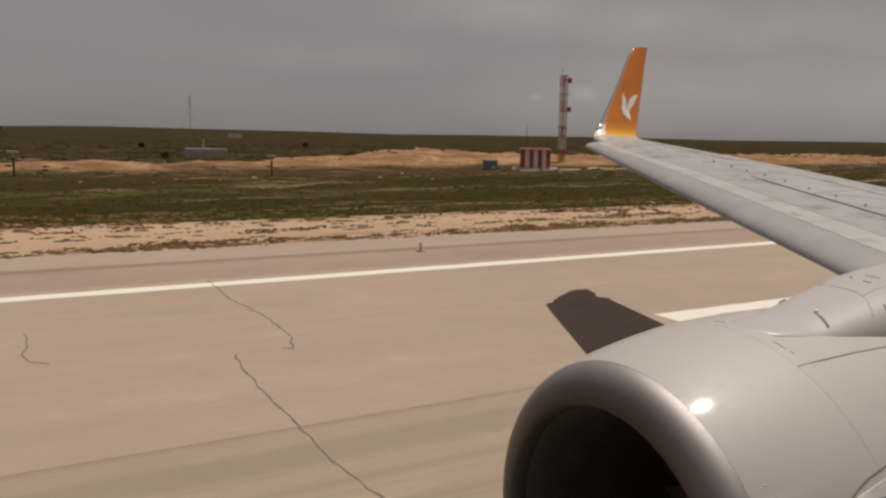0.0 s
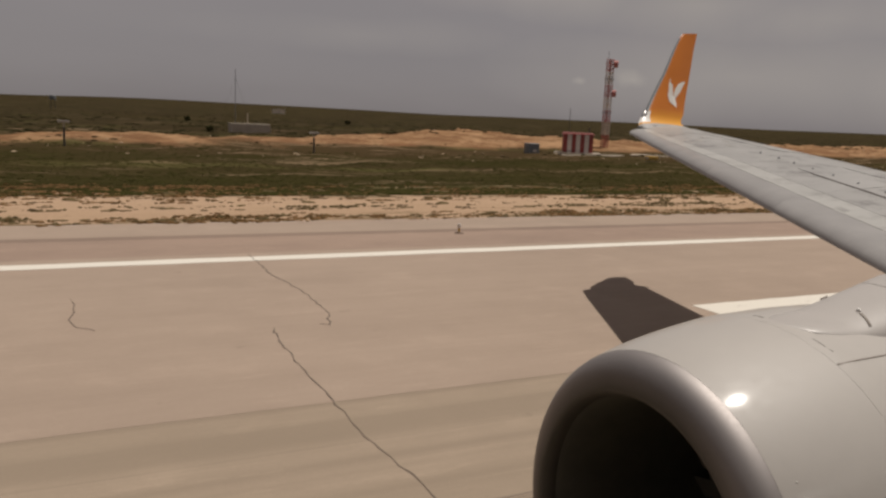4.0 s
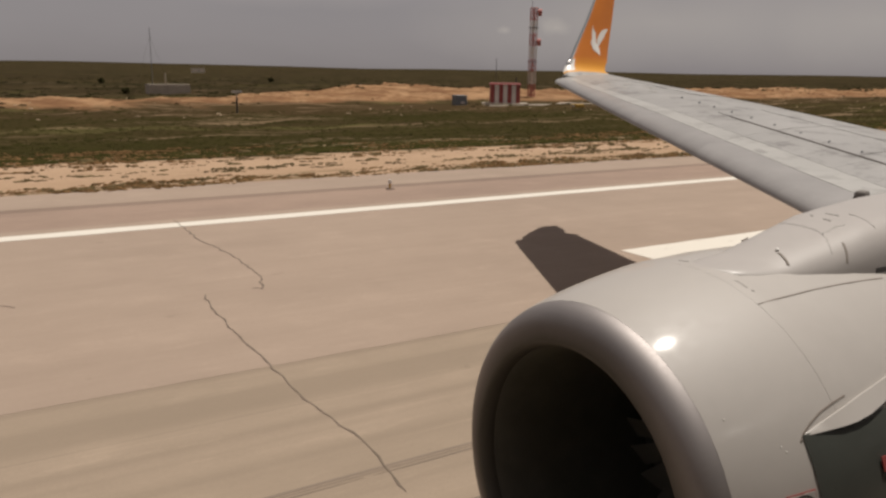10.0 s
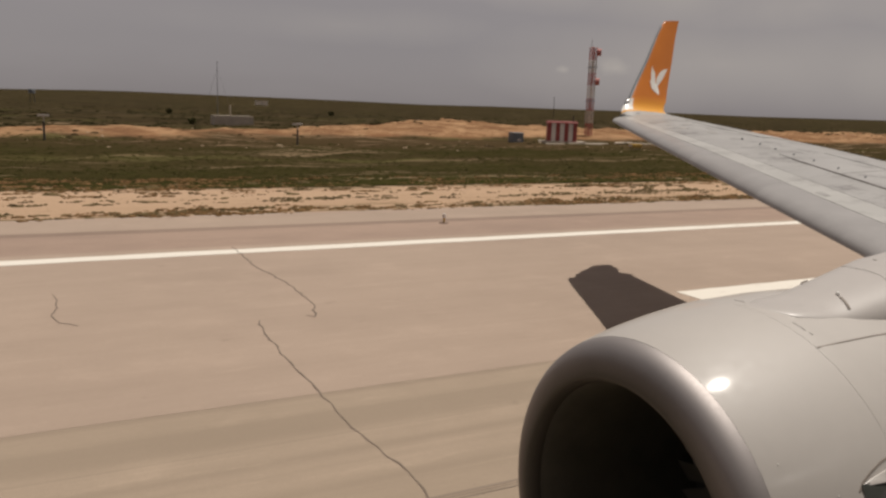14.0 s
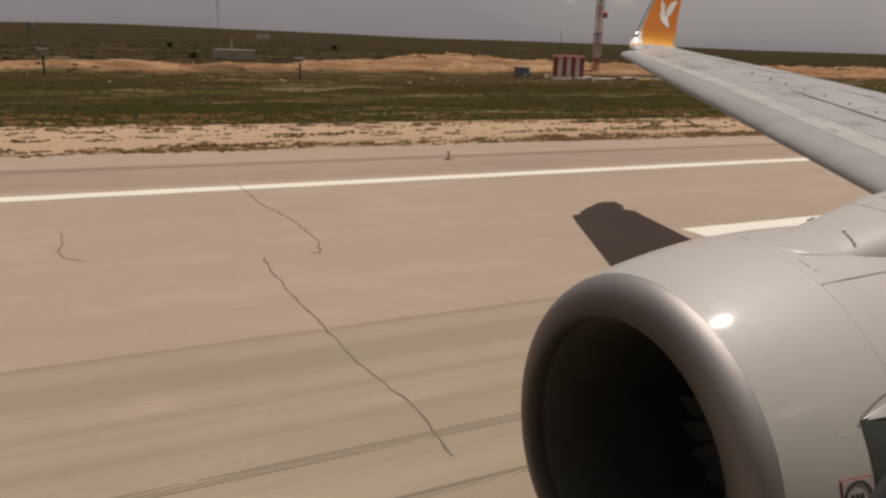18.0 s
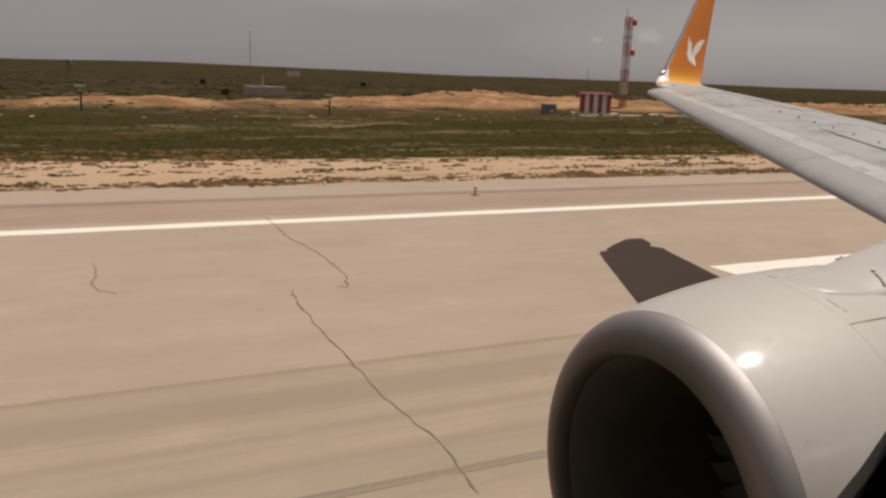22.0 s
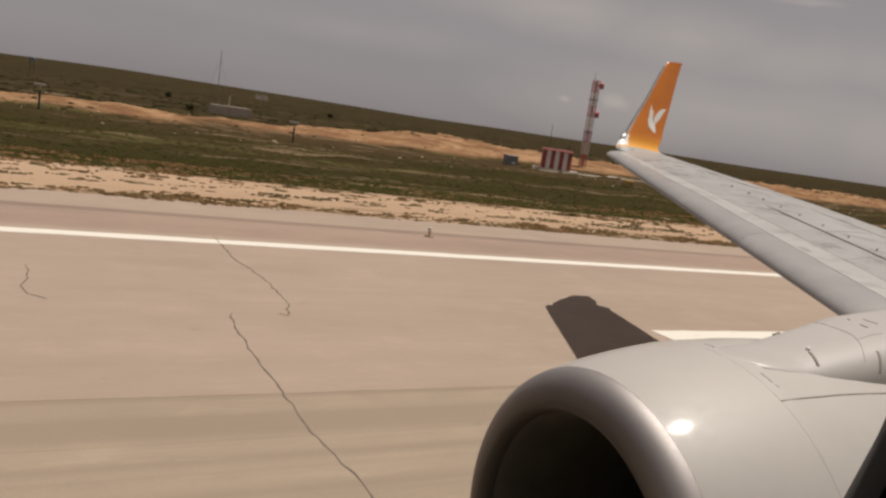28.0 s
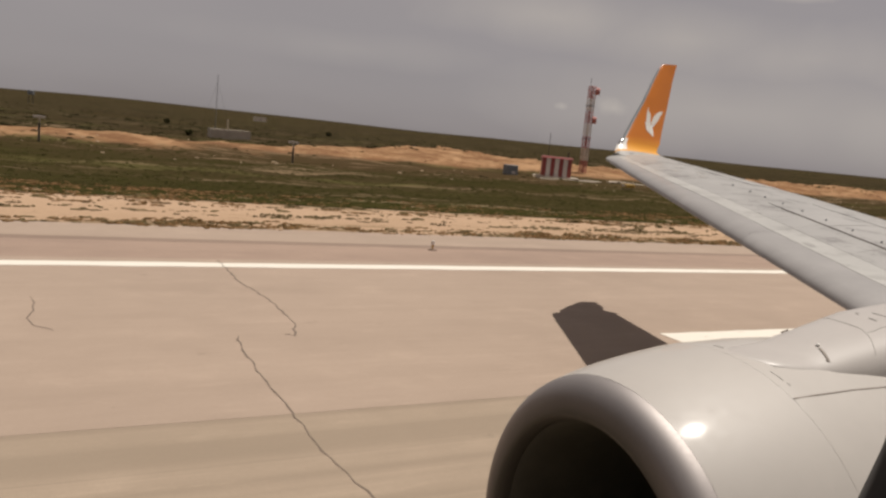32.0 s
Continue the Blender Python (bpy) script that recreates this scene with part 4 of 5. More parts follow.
def ring_at(x, r, n=72):
    pts = []
    for i in range(n):
        a = i * math.tau / n
        c = math.cos(a)
        pts.append((x, AY - r * math.sin(a), AZ + r * c * (1.0 if c > -0.3 else 1.0 - 0.09 * min(1, (-c - 0.3) / 0.5))))
    return pts


inlet = [2.827 + (SEAM - 0.0012 - 2.827) * i / 22 for i in range(23)]
engine = part("nacelle", loft([ring_at(x, nac_r(x)) for x in inlet], True), M["cowl"], airliner, "glossy light grey engine inlet cowl", True, 40)
fan = [SEAM + 0.005 + 0.05 * i for i in range(1, 50)]
part("fan_cowl", loft([ring_at(SEAM - 0.0008, nac_r(SEAM) - 0.003), ring_at(SEAM + 0.0004, nac_r(SEAM))] + [ring_at(x, nac_r(x)) for x in fan] + [ring_at(6.0, 0.93), ring_at(5.2, 0.95)], True), M["cowl"], engine, "glossy light grey fan cowl", True, 40)
seg = [i / 10 * math.pi / 2 for i in range(11)]
XH, RH = 2.691, 0.873


def lip_at(k):
    a, b, c, d = (1 - k) ** 3, 3 * k * (1 - k) ** 2, 3 * k * k * (1 - k), k ** 3
    return a * XH + b * XH + c * 2.740 + d * 2.8265, a * RH + b * (RH + 0.118) + c * 1.0560 + d * 1.0765


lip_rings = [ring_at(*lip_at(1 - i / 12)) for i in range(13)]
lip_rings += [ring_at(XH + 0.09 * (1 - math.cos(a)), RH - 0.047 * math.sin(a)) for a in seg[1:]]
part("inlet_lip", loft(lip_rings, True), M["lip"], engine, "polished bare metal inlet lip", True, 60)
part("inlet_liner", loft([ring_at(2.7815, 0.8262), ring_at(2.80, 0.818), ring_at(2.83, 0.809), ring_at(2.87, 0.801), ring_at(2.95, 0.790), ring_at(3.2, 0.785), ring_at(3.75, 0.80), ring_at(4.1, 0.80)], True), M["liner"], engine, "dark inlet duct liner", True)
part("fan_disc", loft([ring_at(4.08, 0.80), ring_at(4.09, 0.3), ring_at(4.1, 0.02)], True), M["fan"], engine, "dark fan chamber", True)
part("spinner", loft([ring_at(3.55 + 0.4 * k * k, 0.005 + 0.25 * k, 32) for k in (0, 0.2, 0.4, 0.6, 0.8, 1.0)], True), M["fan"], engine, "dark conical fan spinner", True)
prof = [(0.25, 0.05, 3.95), (0.45, 0.06, 3.93), (0.65, 0.075, 3.92), (0.785, 0.08, 3.92)]
rg = []
for r, w, x in prof:
    rg.append([(x, -w, r), (x + 0.09, w, r), (x + 0.10, w, r), (x + 0.012, -w, r)])
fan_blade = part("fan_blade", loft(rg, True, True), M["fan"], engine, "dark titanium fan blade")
fan_blade.location = (0, AY, AZ)
for i in range(1, 24):
    twin("fan_blade", fan_blade, Matrix.Translation((0, AY, AZ)) @ Matrix.Rotation(i * math.tau / 24, 4, "X"), engine)


def nac_ribbon(path, width, lift, thick=0.006):
    """A thin line on the nacelle's skin; path in (x, phi)."""
    rings = []
    for i, (x, phi) in enumerate(path):
        x0, p0 = path[max(0, i - 1)]
        x1, p1 = path[min(len(path) - 1, i + 1)]
        dx, dp = x1 - x0, radians(p1 - p0) * 1.2
        n = math.hypot(dx, dp) or 1
        ex, ep = -dp / n * width, math.degrees(dx / n * width / 1.2)
        a, b = nac(x - ex, phi - ep, lift), nac(x + ex, phi + ep, lift)
        c, d = nac(x + ex, phi + ep, lift - thick), nac(x - ex, phi - ep, lift - thick)
        rings.append([a, b, c, d])
    return loft(rings, True, True)


part("panel_seam", nac_ribbon([(SEAM + 0.005 + 0.145 * i, 23.8 - 0.03 * i) for i in range(9)], 0.0032, 0.003), M["recess"], engine, "dark panel seam")
for x, p, long, wide in ((3.605, 13.6, 3.8, 0.0024), (3.612, 18.6, 1.0, 0.0022), (3.605, -6.0, 3.4, 0.0022)):
    part("cowl_mark", nac_ribbon([(x, p), (x + 0.004, p + long / 2), (x + 0.003, p + long)], wide, 0.002), M["seam_soft"], engine)
# strake on the inboard side, swelling toward the back
STRAKE = ((3.295, 57.9, 0.002), (3.36, 57.0, 0.026), (3.45, 56.1, 0.050), (3.54, 55.2, 0.074), (3.63, 54.3, 0.092), (3.74, 53.3, 0.101), (3.85, 52.4, 0.094), (3.96, 51.5, 0.082), (4.10, 50.2, 0.070), (4.24, 49.0, 0.055))
rows = []
for x, p, h in STRAKE:
    root = Vector(nac(x, p, 0.0))
    way = Vector((0, -0.75, -0.66))
    out = Vector((0, -0.66, 0.75)) * min(0.012, 0.003 + 0.12 * h)
    edge = root + way * h
    rows.append([tuple(root - way * 0.008 - out), tuple(root - way * 0.004 + out * 0.6), tuple(root + out), tuple(edge + out * 0.3), tuple(edge - out * 0.3), tuple(root - out)])
part("strake", loft(rows, True, True), M["cowl"], engine, "thin grey aerodynamic strake", True, 40)
part("strake_seam", nac_ribbon([(3.266, 58.9), (3.30, 57.2), (3.365, 55.5), (3.45, 53.9), (3.55, 52.8), (3.64, 52.2)], 0.0045, 0.003), M["recess"], engine, "brownish recess along the strake")
# dark sheet just over the cowl, behind and below the strake
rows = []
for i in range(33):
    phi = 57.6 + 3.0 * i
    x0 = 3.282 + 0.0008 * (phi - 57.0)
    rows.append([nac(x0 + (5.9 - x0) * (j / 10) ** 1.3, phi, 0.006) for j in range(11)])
part("lower_cowl_sheet", loft(rows, False), M["lower_cowl"], engine, "dark sheet over the lower cowl", True)
# round badge
badge = part("badge", nac_ribbon([(3.099 + 0.0191 * i, 73.8) for i in range(10)], 0.088, 0.004), M["red"], engine, "small red-rimmed badge")
part("badge_field", nac_ribbon([(3.1065 + 0.0174 * i, 73.8) for i in range(10)], 0.080, 0.008), M["cowl"], badge, "pale badge field")
ringpts = [(3.185 + 0.070 * math.cos(i * math.tau / 20), 73.8 + math.degrees(0.072 * math.sin(i * math.tau / 20) / 1.2)) for i in range(21)]
for k in (-0.033, -0.006, 0.021):
    part("badge_bar", nac_ribbon([(3.178 + k, 73.8), (3.192 + k, 73.8)], 0.015, 0.011), M["dark"], badge, "dark bar")
part("badge_ring", nac_ribbon(ringpts, 0.006, 0.011), M["dark"], badge, "dark ring")
part("service_mark", nac_ribbon([(3.72 + 0.01 * i, 69.0) for i in range(5)], 0.035, 0.020), M["red"], engine, "small red service mark")
# small screw heads, white to paint in the sun's glints on them
for x, p in ((2.92, 48.7), (3.15, 58.7), (3.17, 60.0)):
    bm = bmesh.new()
    bmesh.ops.create_icosphere(bm, subdivisions=2, radius=0.0042)
    rv = part("latch_head_glint", bm, M["white"], engine, "", True)
    rv.location = nac(x, p, 0.0)

# pylon fairing from the cowl's top back to the wing
PY = ((3.56, 0.02, 2.79, 2.785), (3.61, 0.14, 2.797, 2.78), (3.68, 0.25, 2.806, 2.765), (3.82, 0.31, 2.82, 2.735), (3.94, 0.345, 2.830, 2.71), (4.06, 0.378, 2.858, 2.685), (4.20, 0.40, 2.890, 2.66), (4.40, 0.425, 2.930, 2.63), (4.60, 0.437, 2.968, 2.60), (4.80, 0.445, 3.01, 2.58), (5.10, 0.455, 3.035, 2.53), (5.6, 0.46, 3.07, 2.46), (6.3, 0.45, 3.09, 2.40), (7.2, 0.36, 2.95, 2.40))


def pylon_at(x, a, lift=0.0):
    """A point on the fairing; a in degrees from its inboard foot over the crown."""
    for (xa, wa, ta, la), (xb, wb, tb, lb) in zip(PY, PY[1:]):
        if xa <= x <= xb:
            f = (x - xa) / (xb - xa)
            w, t, l = wa + (wb - wa) * f, ta + (tb - ta) * f, la + (lb - la) * f
    c, s = math.cos(radians(a)), max(0.0, math.sin(radians(a)))
    k = min(1.0, max(0.0, (x - 3.75) / 0.85))
    far_side = min(1.0, max(0.35, 0.35 + (x - 3.6) * 0.3)) if a > 90 else 1.0
    y = math.copysign(abs(c) ** (1 - 0.52 * k), c) * w * far_side
    return Vector((x, AY - y, l + (t - 0.030 * k - l) * s ** (0.75 - 0.12 * k))) + Vector((0, -c, s)) * lift


rows = []
for (xa, *_), (xb, *_) in zip(PY, PY[1:]):
    for f in (0.0, 0.5):
        rows.append([tuple(pylon_at(xa + (xb - xa) * f, 180 * i / 36)) for i in range(37)])
rows.append([tuple(pylon_at(PY[-1][0], 180 * i / 36)) for i in range(37)])
pylon = part("pylon_fairing", loft(rows, False), M["pylon"], airliner, "rounded grey pylon fairing", True, 60)


def pylon_line(path, width, mat, name, label="", lift=0.002):
    """A thin line on the fairing's skin; path in (x, angle)."""
    rings = []
    fine = []
    for (x0, a0), (x1, a1) in zip(path, path[1:]):
        fine += [(x0 + (x1 - x0) * i / 5, a0 + (a1 - a0) * i / 5) for i in range(5)]
    fine.append(path[-1])
    for i, (x, a) in enumerate(fine):
        p, q = pylon_at(*fine[max(0, i - 1)]), pylon_at(*fine[min(len(fine) - 1, i + 1)])
        o = Vector((0, -math.cos(radians(a)), math.sin(radians(a))))
        e = (q - p).cross(o).normalized() * width
        m = pylon_at(x, a)
        rings.append([tuple(m - e + o * lift), tuple(m + e + o * lift), tuple(m + e - o * 0.006), tuple(m - e - o * 0.006)])
    return part(name, loft(rings, True, True), mat, pylon, label)


pylon_line([(4.11, 66), (4.05, 39)], 0.0135, M["recess"], "vent_slot", "dark vent slot")
pylon_line([(4.53, 56), (4.46, 25)], 0.0085, M["recess"], "vent_slot", "dark vent slot")
pylon_line([(4.20, 128), (4.25, 124)], 0.007, M["recess"], "vent_slot", "low dark vent on the crown", 0.010)
pylon_line([(4.60, 112), (4.58, 90), (4.52, 79), (4.43, 58), (4.38, 42)], 0.0016, M["seam_soft"], "fairing_joint")
pylon_line([(4.52, 79), (4.65, 82), (4.74, 80)], 0.0020, M["seam_soft"], "fairing_joint")
pylon_line([(4.97, 89), (4.90, 75), (4.86, 60)], 0.0013, M["seam_soft"], "fairing_joint")
pylon_line([(4.72, 11), (4.85, 11), (5.2, 11), (5.6, 11)], 0.016, M["seam"], "fairing_gap", "dark gap at the fairing's foot")
for x, a in ((4.75, 89), (4.88, 90), (4.78, 93)):
    pylon_line([(x, a - 0.8), (x + 0.01, a + 0.8)], 0.006, M["seam_soft"], "fastener", "", 0.003)
# white ball paints in the highlight at the slot's upper end
bm = bmesh.new()
bmesh.ops.create_icosphere(bm, subdivisions=2, radius=0.013)
stud = part("slot_stud", bm, M["white"], pylon, "small stud, white for a painted highlight", True)
stud.location = pylon_at(4.12, 71, 0.006)

# fuselage barrel with the window that the camera looks through
FY, FZ, FR = -1.58, 3.25, 1.88


def skin_y(z):
    return FY + math.sqrt(FR ** 2 - (z - FZ) ** 2)


bm = bmesh.new()
fx = [-11.0, -6.0, -3.0, -1.0, -0.30, -0.05, 0.20, 0.46, 1.5, 3.0, 6.0, 9.0, 12.0, 18.0, 25.0]
fa = [radians(a) for a in list(range(0, 8, 4)) + [10.6, 17.0, 23.5, 30.0] + list(range(36, 360, 6))]
grid = [[bm.verts.new((x, FY + FR * math.cos(a), FZ + FR * math.sin(a))) for a in fa] for x in fx]
for i in range(len(fx) - 1):
    for j in range(len(fa)):
        k = (j + 1) % len(fa)
        if -0.31 < fx[i] < 0.3 and 2 <= j < 5:
            continue
        bm.faces.new((grid[i][j], grid[i][k], grid[i + 1][k], grid[i + 1][j]))
bm.faces.new(grid[0])
bm.faces.new(grid[-1][::-1])
fuselage = part("fuselage", bm, M["hull"], airliner, "white fuselage barrel, unseen lower half darkened to cut bounce light", True, 40)
WX, WZ, WA, WB = -0.006, 3.872, 0.219, 0.182
zlo, zhi = FZ + FR * math.sin(fa[2]), FZ + FR * math.sin(fa[5])


def oval(scale, y, n=64, p=2.6):
    out = []
    for i in range(n):
        a = i * math.tau / n
        c, s = math.cos(a), math.sin(a)
        out.append((WX + WA * scale * math.copysign(abs(c) ** (2 / p), c), min(y, skin_y(WZ + WB * scale * s) - 0.012), WZ + WB * scale * math.copysign(abs(s) ** (2 / p), s)))
    return out


def frame_rect(y_of, grow, n=64):
    out = []
    for i in range(n):
        a = i * math.tau / n
        c, s = math.cos(a), math.sin(a)
        m = max(abs(c), abs(s))
        z = (zlo + zhi) / 2 + (zhi - zlo) / 2 * s / m * grow
        out.append((0.08 + 0.38 * c / m * grow, y_of(z), z))
    return out


window = part("window_surround", loft([frame_rect(lambda z: min(0.145, skin_y(z) - 0.03), 0.99), oval(1.05, 0.146), oval(1.0, 0.15), oval(1.02, 0.157), oval(1.25, 0.188), frame_rect(lambda z: skin_y(z) - 0.004, 1.0)], True), M["cabin"], airliner, "dark cabin window surround", True, 50)

# ---- mast, hut and small things in the field ----
def ground_z(x, y):
    return float(heave(np.array([x]), np.array([y]))[0]) - 0.06


def lattice_mast(x, y, height):
    z0 = ground_z(x, y)
    mast = empty("lattice_mast", (x, y, z0))
    tagged(mast, "red and white lattice radio mast with two drum aerials", "mast")
    w = 0.36
    n = 7
    for i in range(n):
        a, b = height * i / n, height * (i + 1) / n
        bm = bmesh.new()
        for sx, sy in ((-1, -1), (1, -1), (1, 1), (-1, 1)):
            rod(bm, (sx * w, sy * w, a), (sx * w, sy * w, b), 0.06, 5)
        steps = 3
        for k in range(steps):
            z1, z2 = a + (b - a) * k / steps, a + (b - a) * (k + 1) / steps
            for (p, q) in (((-1, -1), (1, -1)), ((1, -1), (1, 1)), ((1, 1), (-1, 1)), ((-1, 1), (-1, -1))):
                rod(bm, (p[0] * w, p[1] * w, z1), (q[0] * w, q[1] * w, z2), 0.035, 4)
                rod(bm, (p[0] * w, p[1] * w, z2), (q[0] * w, q[1] * w, z1), 0.035, 4)
                rod(bm, (p[0] * w, p[1] * w, z2), (q[0] * w, q[1] * w, z2), 0.03, 4)
        part("mast_section", bm, M["mast_red"] if i % 2 == 0 else M["offwhite"], mast, "red lattice section" if i % 2 == 0 else "white lattice section")
    for z in (height * 0.62, height * 0.95):
        bm = bmesh.new()
        rod(bm, (w + 0.15, -0.2, z), (w + 0.6, -0.55, z), 0.48, 16)
        rod(bm, (0, 0, z), (w + 0.2, -0.25, z), 0.06, 6)
        part("drum_aerial", bm, M["mast_red"], mast, "faded red drum aerial")
    for z in (height * 0.4, height * 0.78):
        bm = bmesh.new()
        box(bm, (0, 0, z), (1.0, 1.0, 0.07))
        part("platform", bm, M["dark"], mast, "dark grating platform")
    bm = bmesh.new()
    rod(bm, (-w, 0, height), (-w, 0, height + 1.1), 0.03, 5)
    part("lightning_rod", bm, M["dark"], mast)
    return mast


lattice_mast(70.3, 92.5, 12.3)


def striped_hut(x, y, turn):
    z0 = ground_z(x, y)
    hut = empty("equipment_hut", (x, y, z0))
    hut.rotation_euler.z = turn
    tagged(hut, "red and white striped equipment hut on a concrete pad", "hut")
    bm = bmesh.new()
    box(bm, (0, 0, 0.05), (6.0, 4.6, 0.22))
    part("pad", bm, M["concrete"], hut, "pale concrete pad")
    n = 7
    wd = 3.9 / n
    for i in range(n):
        bm = bmesh.new()
        box(bm, (-1.95 + wd * (i + 0.5), 0, 1.35), (wd - 0.01, 2.8, 2.4))
        part("wall_panel", bm, M["red"] if i % 2 == 0 else M["offwhite"], hut, "red wall panel" if i % 2 == 0 else "white wall panel")
    bm = bmesh.new()
    box(bm, (0, 0, 2.65), (4.2, 3.1, 0.26), 0, 0.9)
    part("roof", bevelled(bm, 0.03, 1), M["red"], hut, "dull red roof slab")
    bm = bmesh.new()
    rod(bm, (-1.2, 0, 2.7), (-1.2, 0, 5.9), 0.035, 5)
    part("whip_aerial", bm, M["dark"], hut)
    bm = bmesh.new()
    rod(bm, (1.5, 0.4, 2.7), (1.5, 0.4, 3.5), 0.09, 6)
    part("vent_pipe", bm, M["dark"], hut)
    return hut


striped_hut(62.3, 87.8, -0.55)
bm = bmesh.new()
box(bm, (0, 0, 0.62), (1.5, 1.2, 1.25))
cab = part("equipment_cabinet", bevelled(bm, 0.04, 1), M["slate"], None, "grey-blue metal cabinet on the bare earth")
tagged(cab, category="cabinet")
cab.location = (52.8, 84.0, ground_z(52.8, 84.0))
bm = bmesh.new()
box(bm, (0.1, -0.62, 0.35), (0.5, 0.03, 0.25))
part("cabinet_plate", bm, M["offwhite"], cab, "white plate")

shelter = empty("low_shelter", (30.0, 140.0, ground_z(30, 140)))
tagged(shelter, "low grey block wall with a small aerial", "shelter")
bm = bmesh.new()
box(bm, (0, 0, 0.8), (6.6, 3.2, 1.6))
part("block_wall", bm, M["concrete"], shelter)
bm = bmesh.new()
box(bm, (-3.0, -1.62, 0.8), (0.7, 0.06, 1.5))
part("end_pier", bm, M["concrete"], shelter)
bm = bmesh.new()
box(bm, (3.0, -1.62, 0.8), (0.7, 0.06, 1.5))
part("end_pier", bm, M["concrete"], shelter)
bm = bmesh.new()
rod(bm, (-0.3, 0, 1.5), (-0.3, 0, 3.4), 0.1, 6)
part("stub_mast", bm, M["concrete"], shelter)

pole = empty("guyed_pole", (28.4, 144.0, ground_z(28.4, 144)))
tagged(pole, "thin dark guyed radio pole", "pole")
bm = bmesh.new()
rod(bm, (0, 0, 0), (0, 0, 10.8), 0.05, 6)
part("shaft", bm, M["slate"], pole)
bm = bmesh.new()
for a in (0.3, 2.4, 4.5):
    rod(bm, (0, 0, 9.5), (3.5 * math.cos(a), 3.5 * math.sin(a), 0), 0.012, 3)
part("guy_wires", bm, M["dark"], pole)


def marker_post(x, y):
    post = empty("marker_post", (x, y, ground_z(x, y)))
    tagged(post, "short dark post carrying a white lamp plate", "marker")
    bm = bmesh.new()
    rod(bm, (0, 0, 0), (0, 0, 1.5), 0.09, 8)
    part("stem", bm, M["dark"], post)
    bm = bmesh.new()
    box(bm, (0, 0, 2.0), (0.9, 0.3, 0.16))
    rod(bm, (0, 0, 1.4), (0, 0, 2.0), 0.04, 5)
    part("lamp_plate", bm, M["offwhite"], post)
    return post


# pale access track from the hut along the bank
rows = []
for i in range(41):
    x = 58.0 + 1.0 * i
    y = 85.6 + 0.12 * math.sin(i * 0.9) - 0.05 * i
    z = ground_z(x, y) + 0.01
    w = 0.62 + 0.12 * math.sin(i * 1.7)
    rows.append([(x, y - w, z - 0.08), (x, y + w, z - 0.08), (x, y + w * 0.9, z + 0.03), (x, y - w * 0.9, z + 0.03)])
tagged(part("access_track", loft(rows, True, True), M["concrete"], None, "pale worn concrete access track beside the hut"), category="track", kind="structure")
first = marker_post(22.3, 75.0)
tagged(first, group="marker posts along the field")
for x, y in ((0.4, 72.5),):
    m2 = copy_thing(first, Matrix.Translation((x, y, ground_z(x, y))))

# edge lamp on the shoulder
lamp = empty("edge_lamp", (12.2, 23.8, -0.002))
tagged(lamp, "small elevated runway edge lamp on a round base", "lamp")
bm = bmesh.new()
rod(bm, (0, 0, 0), (0, 0, 0.035), 0.17, 16, 0.15)
part("base_plate", bm, M["joint"], lamp)
bm = bmesh.new()
rod(bm, (0, 0, 0.03), (0, 0, 0.2), 0.035, 8)
part("stem", bm, M["amber"], lamp)
bm = bmesh.new()
rod(bm, (0, 0, 0.2), (0, 0, 0.33), 0.075, 12, 0.055)
part("lamp_head", bevelled(bm, 0.008, 1), M["offwhite"], lamp)

# glide slope lamps in a row across the meadow
def slope_lamp(x, y):
    u = empty("glide_slope_lamp", (x, y, ground_z(x, y)))
    tagged(u, "low yellow approach lamp box on short legs in the grass", "lamp", "approach lamps in a row")
    bm = bmesh.new()
    box(bm, (0, 0, 0.48), (1.3, 0.8, 0.34))
    part("lamp_box", bevelled(bm, 0.04, 1), M["amber"], u)
    for sx, sy in ((-0.5, -0.28), (0.5, -0.28), (0.5, 0.28), (-0.5, 0.28)):
        bm = bmesh.new()
        rod(bm, (sx, sy, -0.05), (sx, sy, 0.33), 0.03, 6)
        part("leg", bm, M["dark"], u)
    bm = bmesh.new()
    box(bm, (-0.66, 0, 0.5), (0.03, 0.6, 0.2))
    part("lens", bm, M["offwhite"], u)
    return u


unit = slope_lamp(59.0, 42.0)
for y in (51.0, 60.0, 69.0):
    copy_thing(unit, Matrix.Translation((59.0, y, ground_z(59.0, y))))

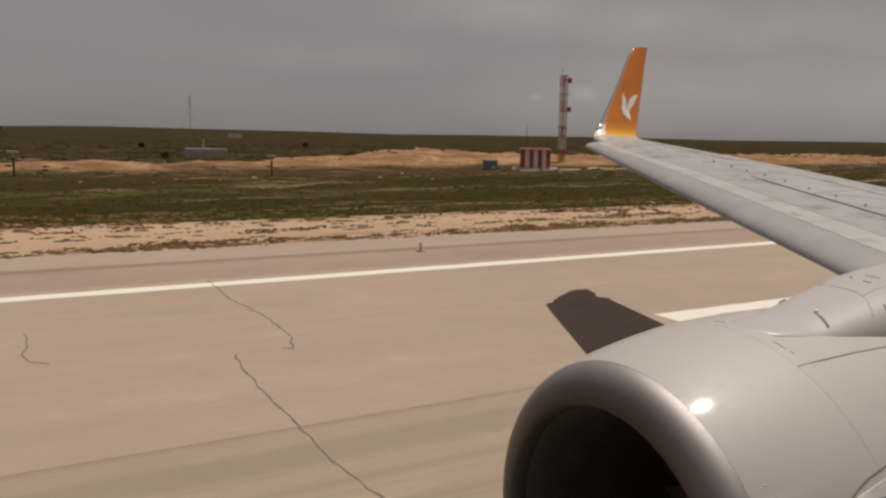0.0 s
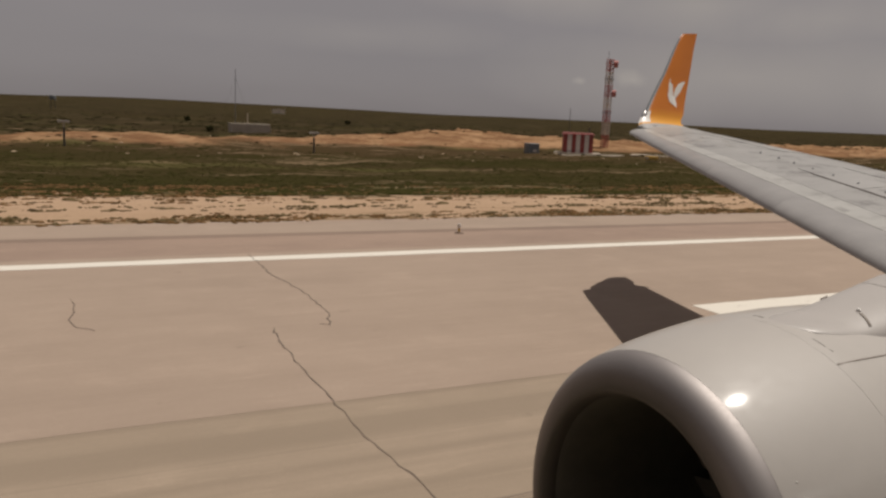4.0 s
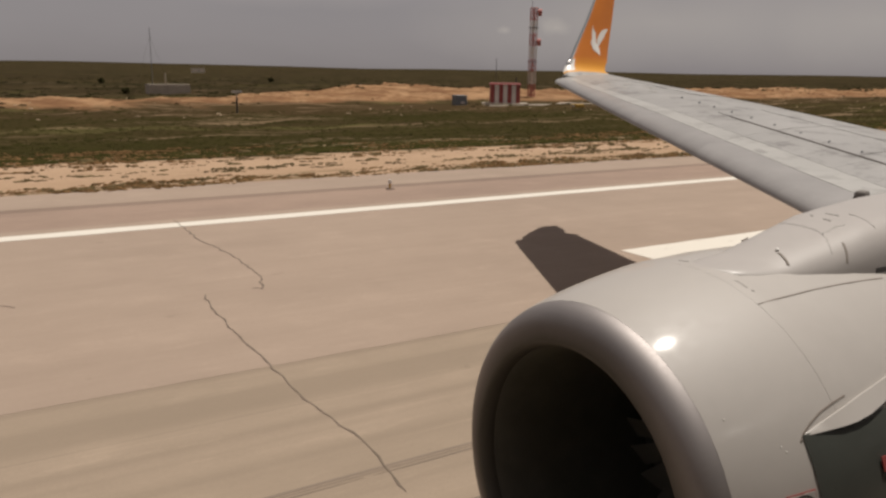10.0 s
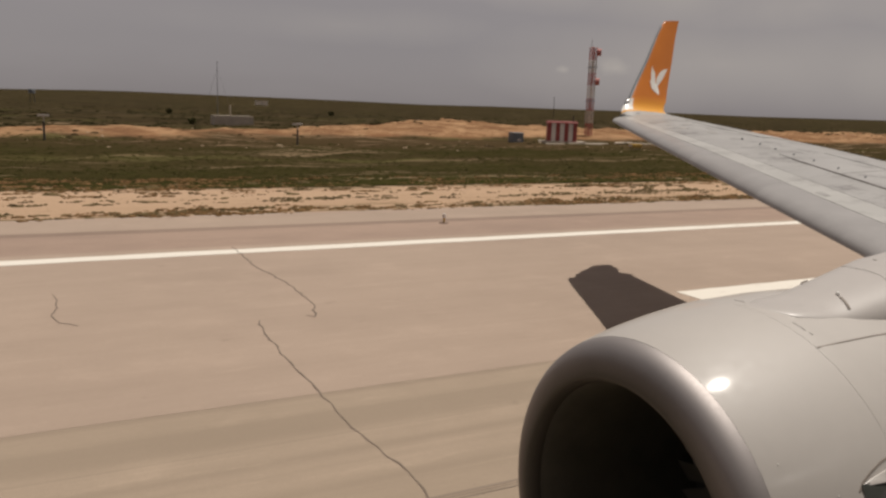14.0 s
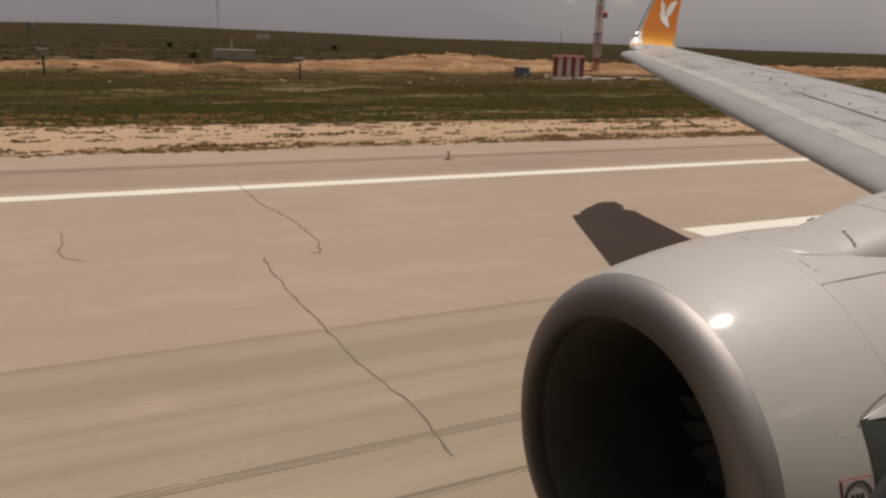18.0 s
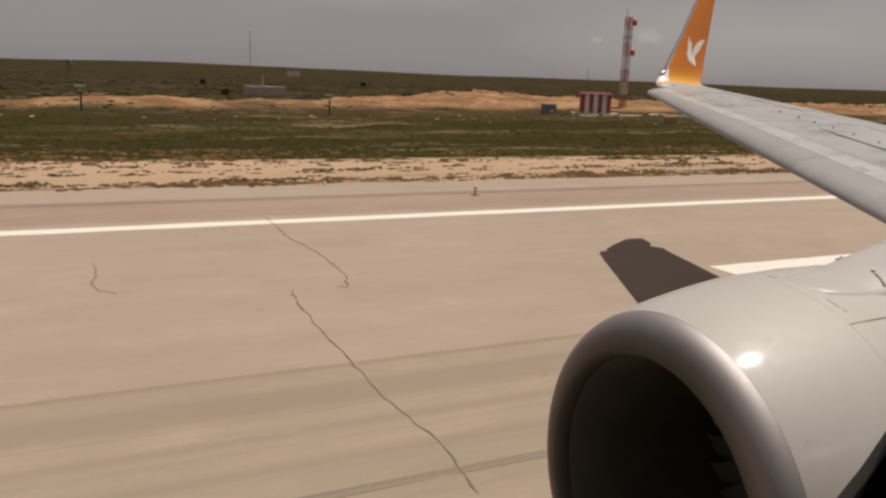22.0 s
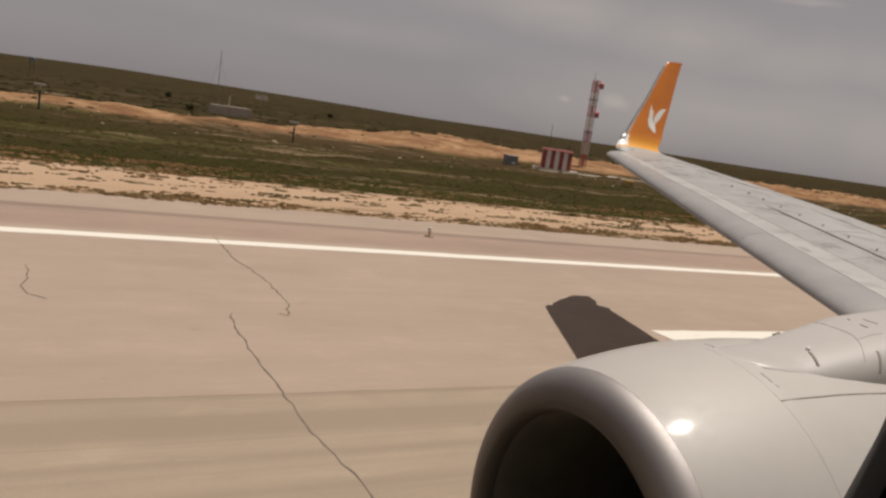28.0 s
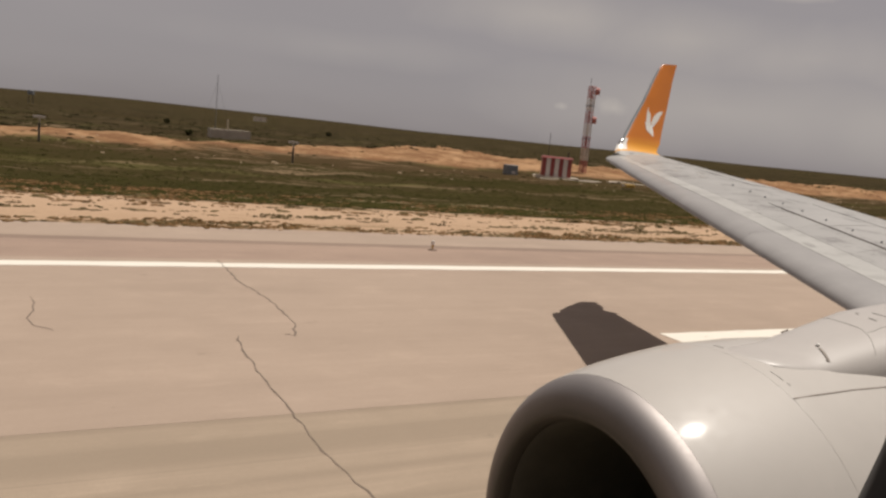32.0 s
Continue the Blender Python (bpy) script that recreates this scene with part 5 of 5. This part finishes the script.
# lone dark bushes and far field marks
def bush(x, y, size, seed):
    rnd = random.Random(seed)
    b = empty("bush", (x, y, ground_z(x, y)))
    tagged(b, "lone dark green bush on the steppe", "bush")
    bm = bmesh.new()
    for _ in range(5):
        a = rnd.uniform(0, math.tau)
        rod(bm, (0, 0, -0.05), (math.cos(a) * size * 0.4, math.sin(a) * size * 0.4, size * 0.7), 0.05 * size, 5, 0.015 * size)
    part("stems", bm, M["dark"], b)
    bm = bmesh.new()
    for _ in range(420):
        v = Vector((rnd.gauss(0, 1), rnd.gauss(0, 1), rnd.gauss(0, 1))).normalized() * rnd.uniform(0.55, 1.0)
        c = Vector((v.x * size * 0.75, v.y * size * 0.75, size * 0.62 + v.z * size * 0.5 + 0.12 * size * math.sin(5 * v.x)))
        e1 = Vector((rnd.gauss(0, 1), rnd.gauss(0, 1), rnd.gauss(0, 1))).normalized() * size * 0.12
        e2 = Vector((rnd.gauss(0, 1), rnd.gauss(0, 1), rnd.gauss(0, 1))).normalized() * size * 0.12
        bm.faces.new([bm.verts.new(c + e1), bm.verts.new(c + e2), bm.verts.new(c - e1), bm.verts.new(c - e2)])
    part("foliage", bm, M["bush"], b)
    return b


bush(22.0, 132.0, 0.9, 1)
bush(33.0, 235.0, 1.3, 2)
bush(96.0, 280.0, 1.5, 3)


# far marks near the skyline
def tank_tower(x, y):
    z0 = ground_z(x, y)
    t = empty("water_tower", (x, y, z0))
    tagged(t, "small grey-blue water tank on dark legs far over the steppe", "tower")
    for sx, sy in ((-1, -1), (1, -1), (1, 1), (-1, 1)):
        bm = bmesh.new()
        rod(bm, (sx * 1.1, sy * 1.1, -0.2), (sx * 0.9, sy * 0.9, 4.6), 0.16, 6)
        part("leg", bm, M["dark"], t)
    for z in (1.6, 3.2):
        bm = bmesh.new()
        for a, b in (((-1, -1), (1, -1)), ((1, -1), (1, 1)), ((1, 1), (-1, 1)), ((-1, 1), (-1, -1))):
            rod(bm, (a[0], a[1], z), (b[0], b[1], z), 0.07, 4)
        part("brace", bm, M["dark"], t)
    bm = bmesh.new()
    rod(bm, (0, 0, 4.6), (0, 0, 6.9), 1.7, 16)
    part("tank", bevelled(bm, 0.15, 1), M["slate"], t, "grey-blue drum tank")
    return t


tank_tower(-2.0, 480.0)


def far_hut(x, y):
    z0 = ground_z(x, y)
    h = empty("far_building", (x, y, z0))
    tagged(h, "low pale flat-roofed building far out on the steppe", "building")
    bm = bmesh.new()
    box(bm, (0, 0, 2.1), (11.0, 7.0, 4.4))
    part("wall", bm, M["limewash"], h)
    bm = bmesh.new()
    box(bm, (0, 0, 4.4), (11.5, 7.5, 0.3))
    part("roof", bm, M["limewash"], h)
    bm = bmesh.new()
    box(bm, (0, -3.52, 1.6), (1.1, 0.08, 2.1))
    part("door", bm, M["concrete"], h)
    return h


far_hut(196.0, 780.0)
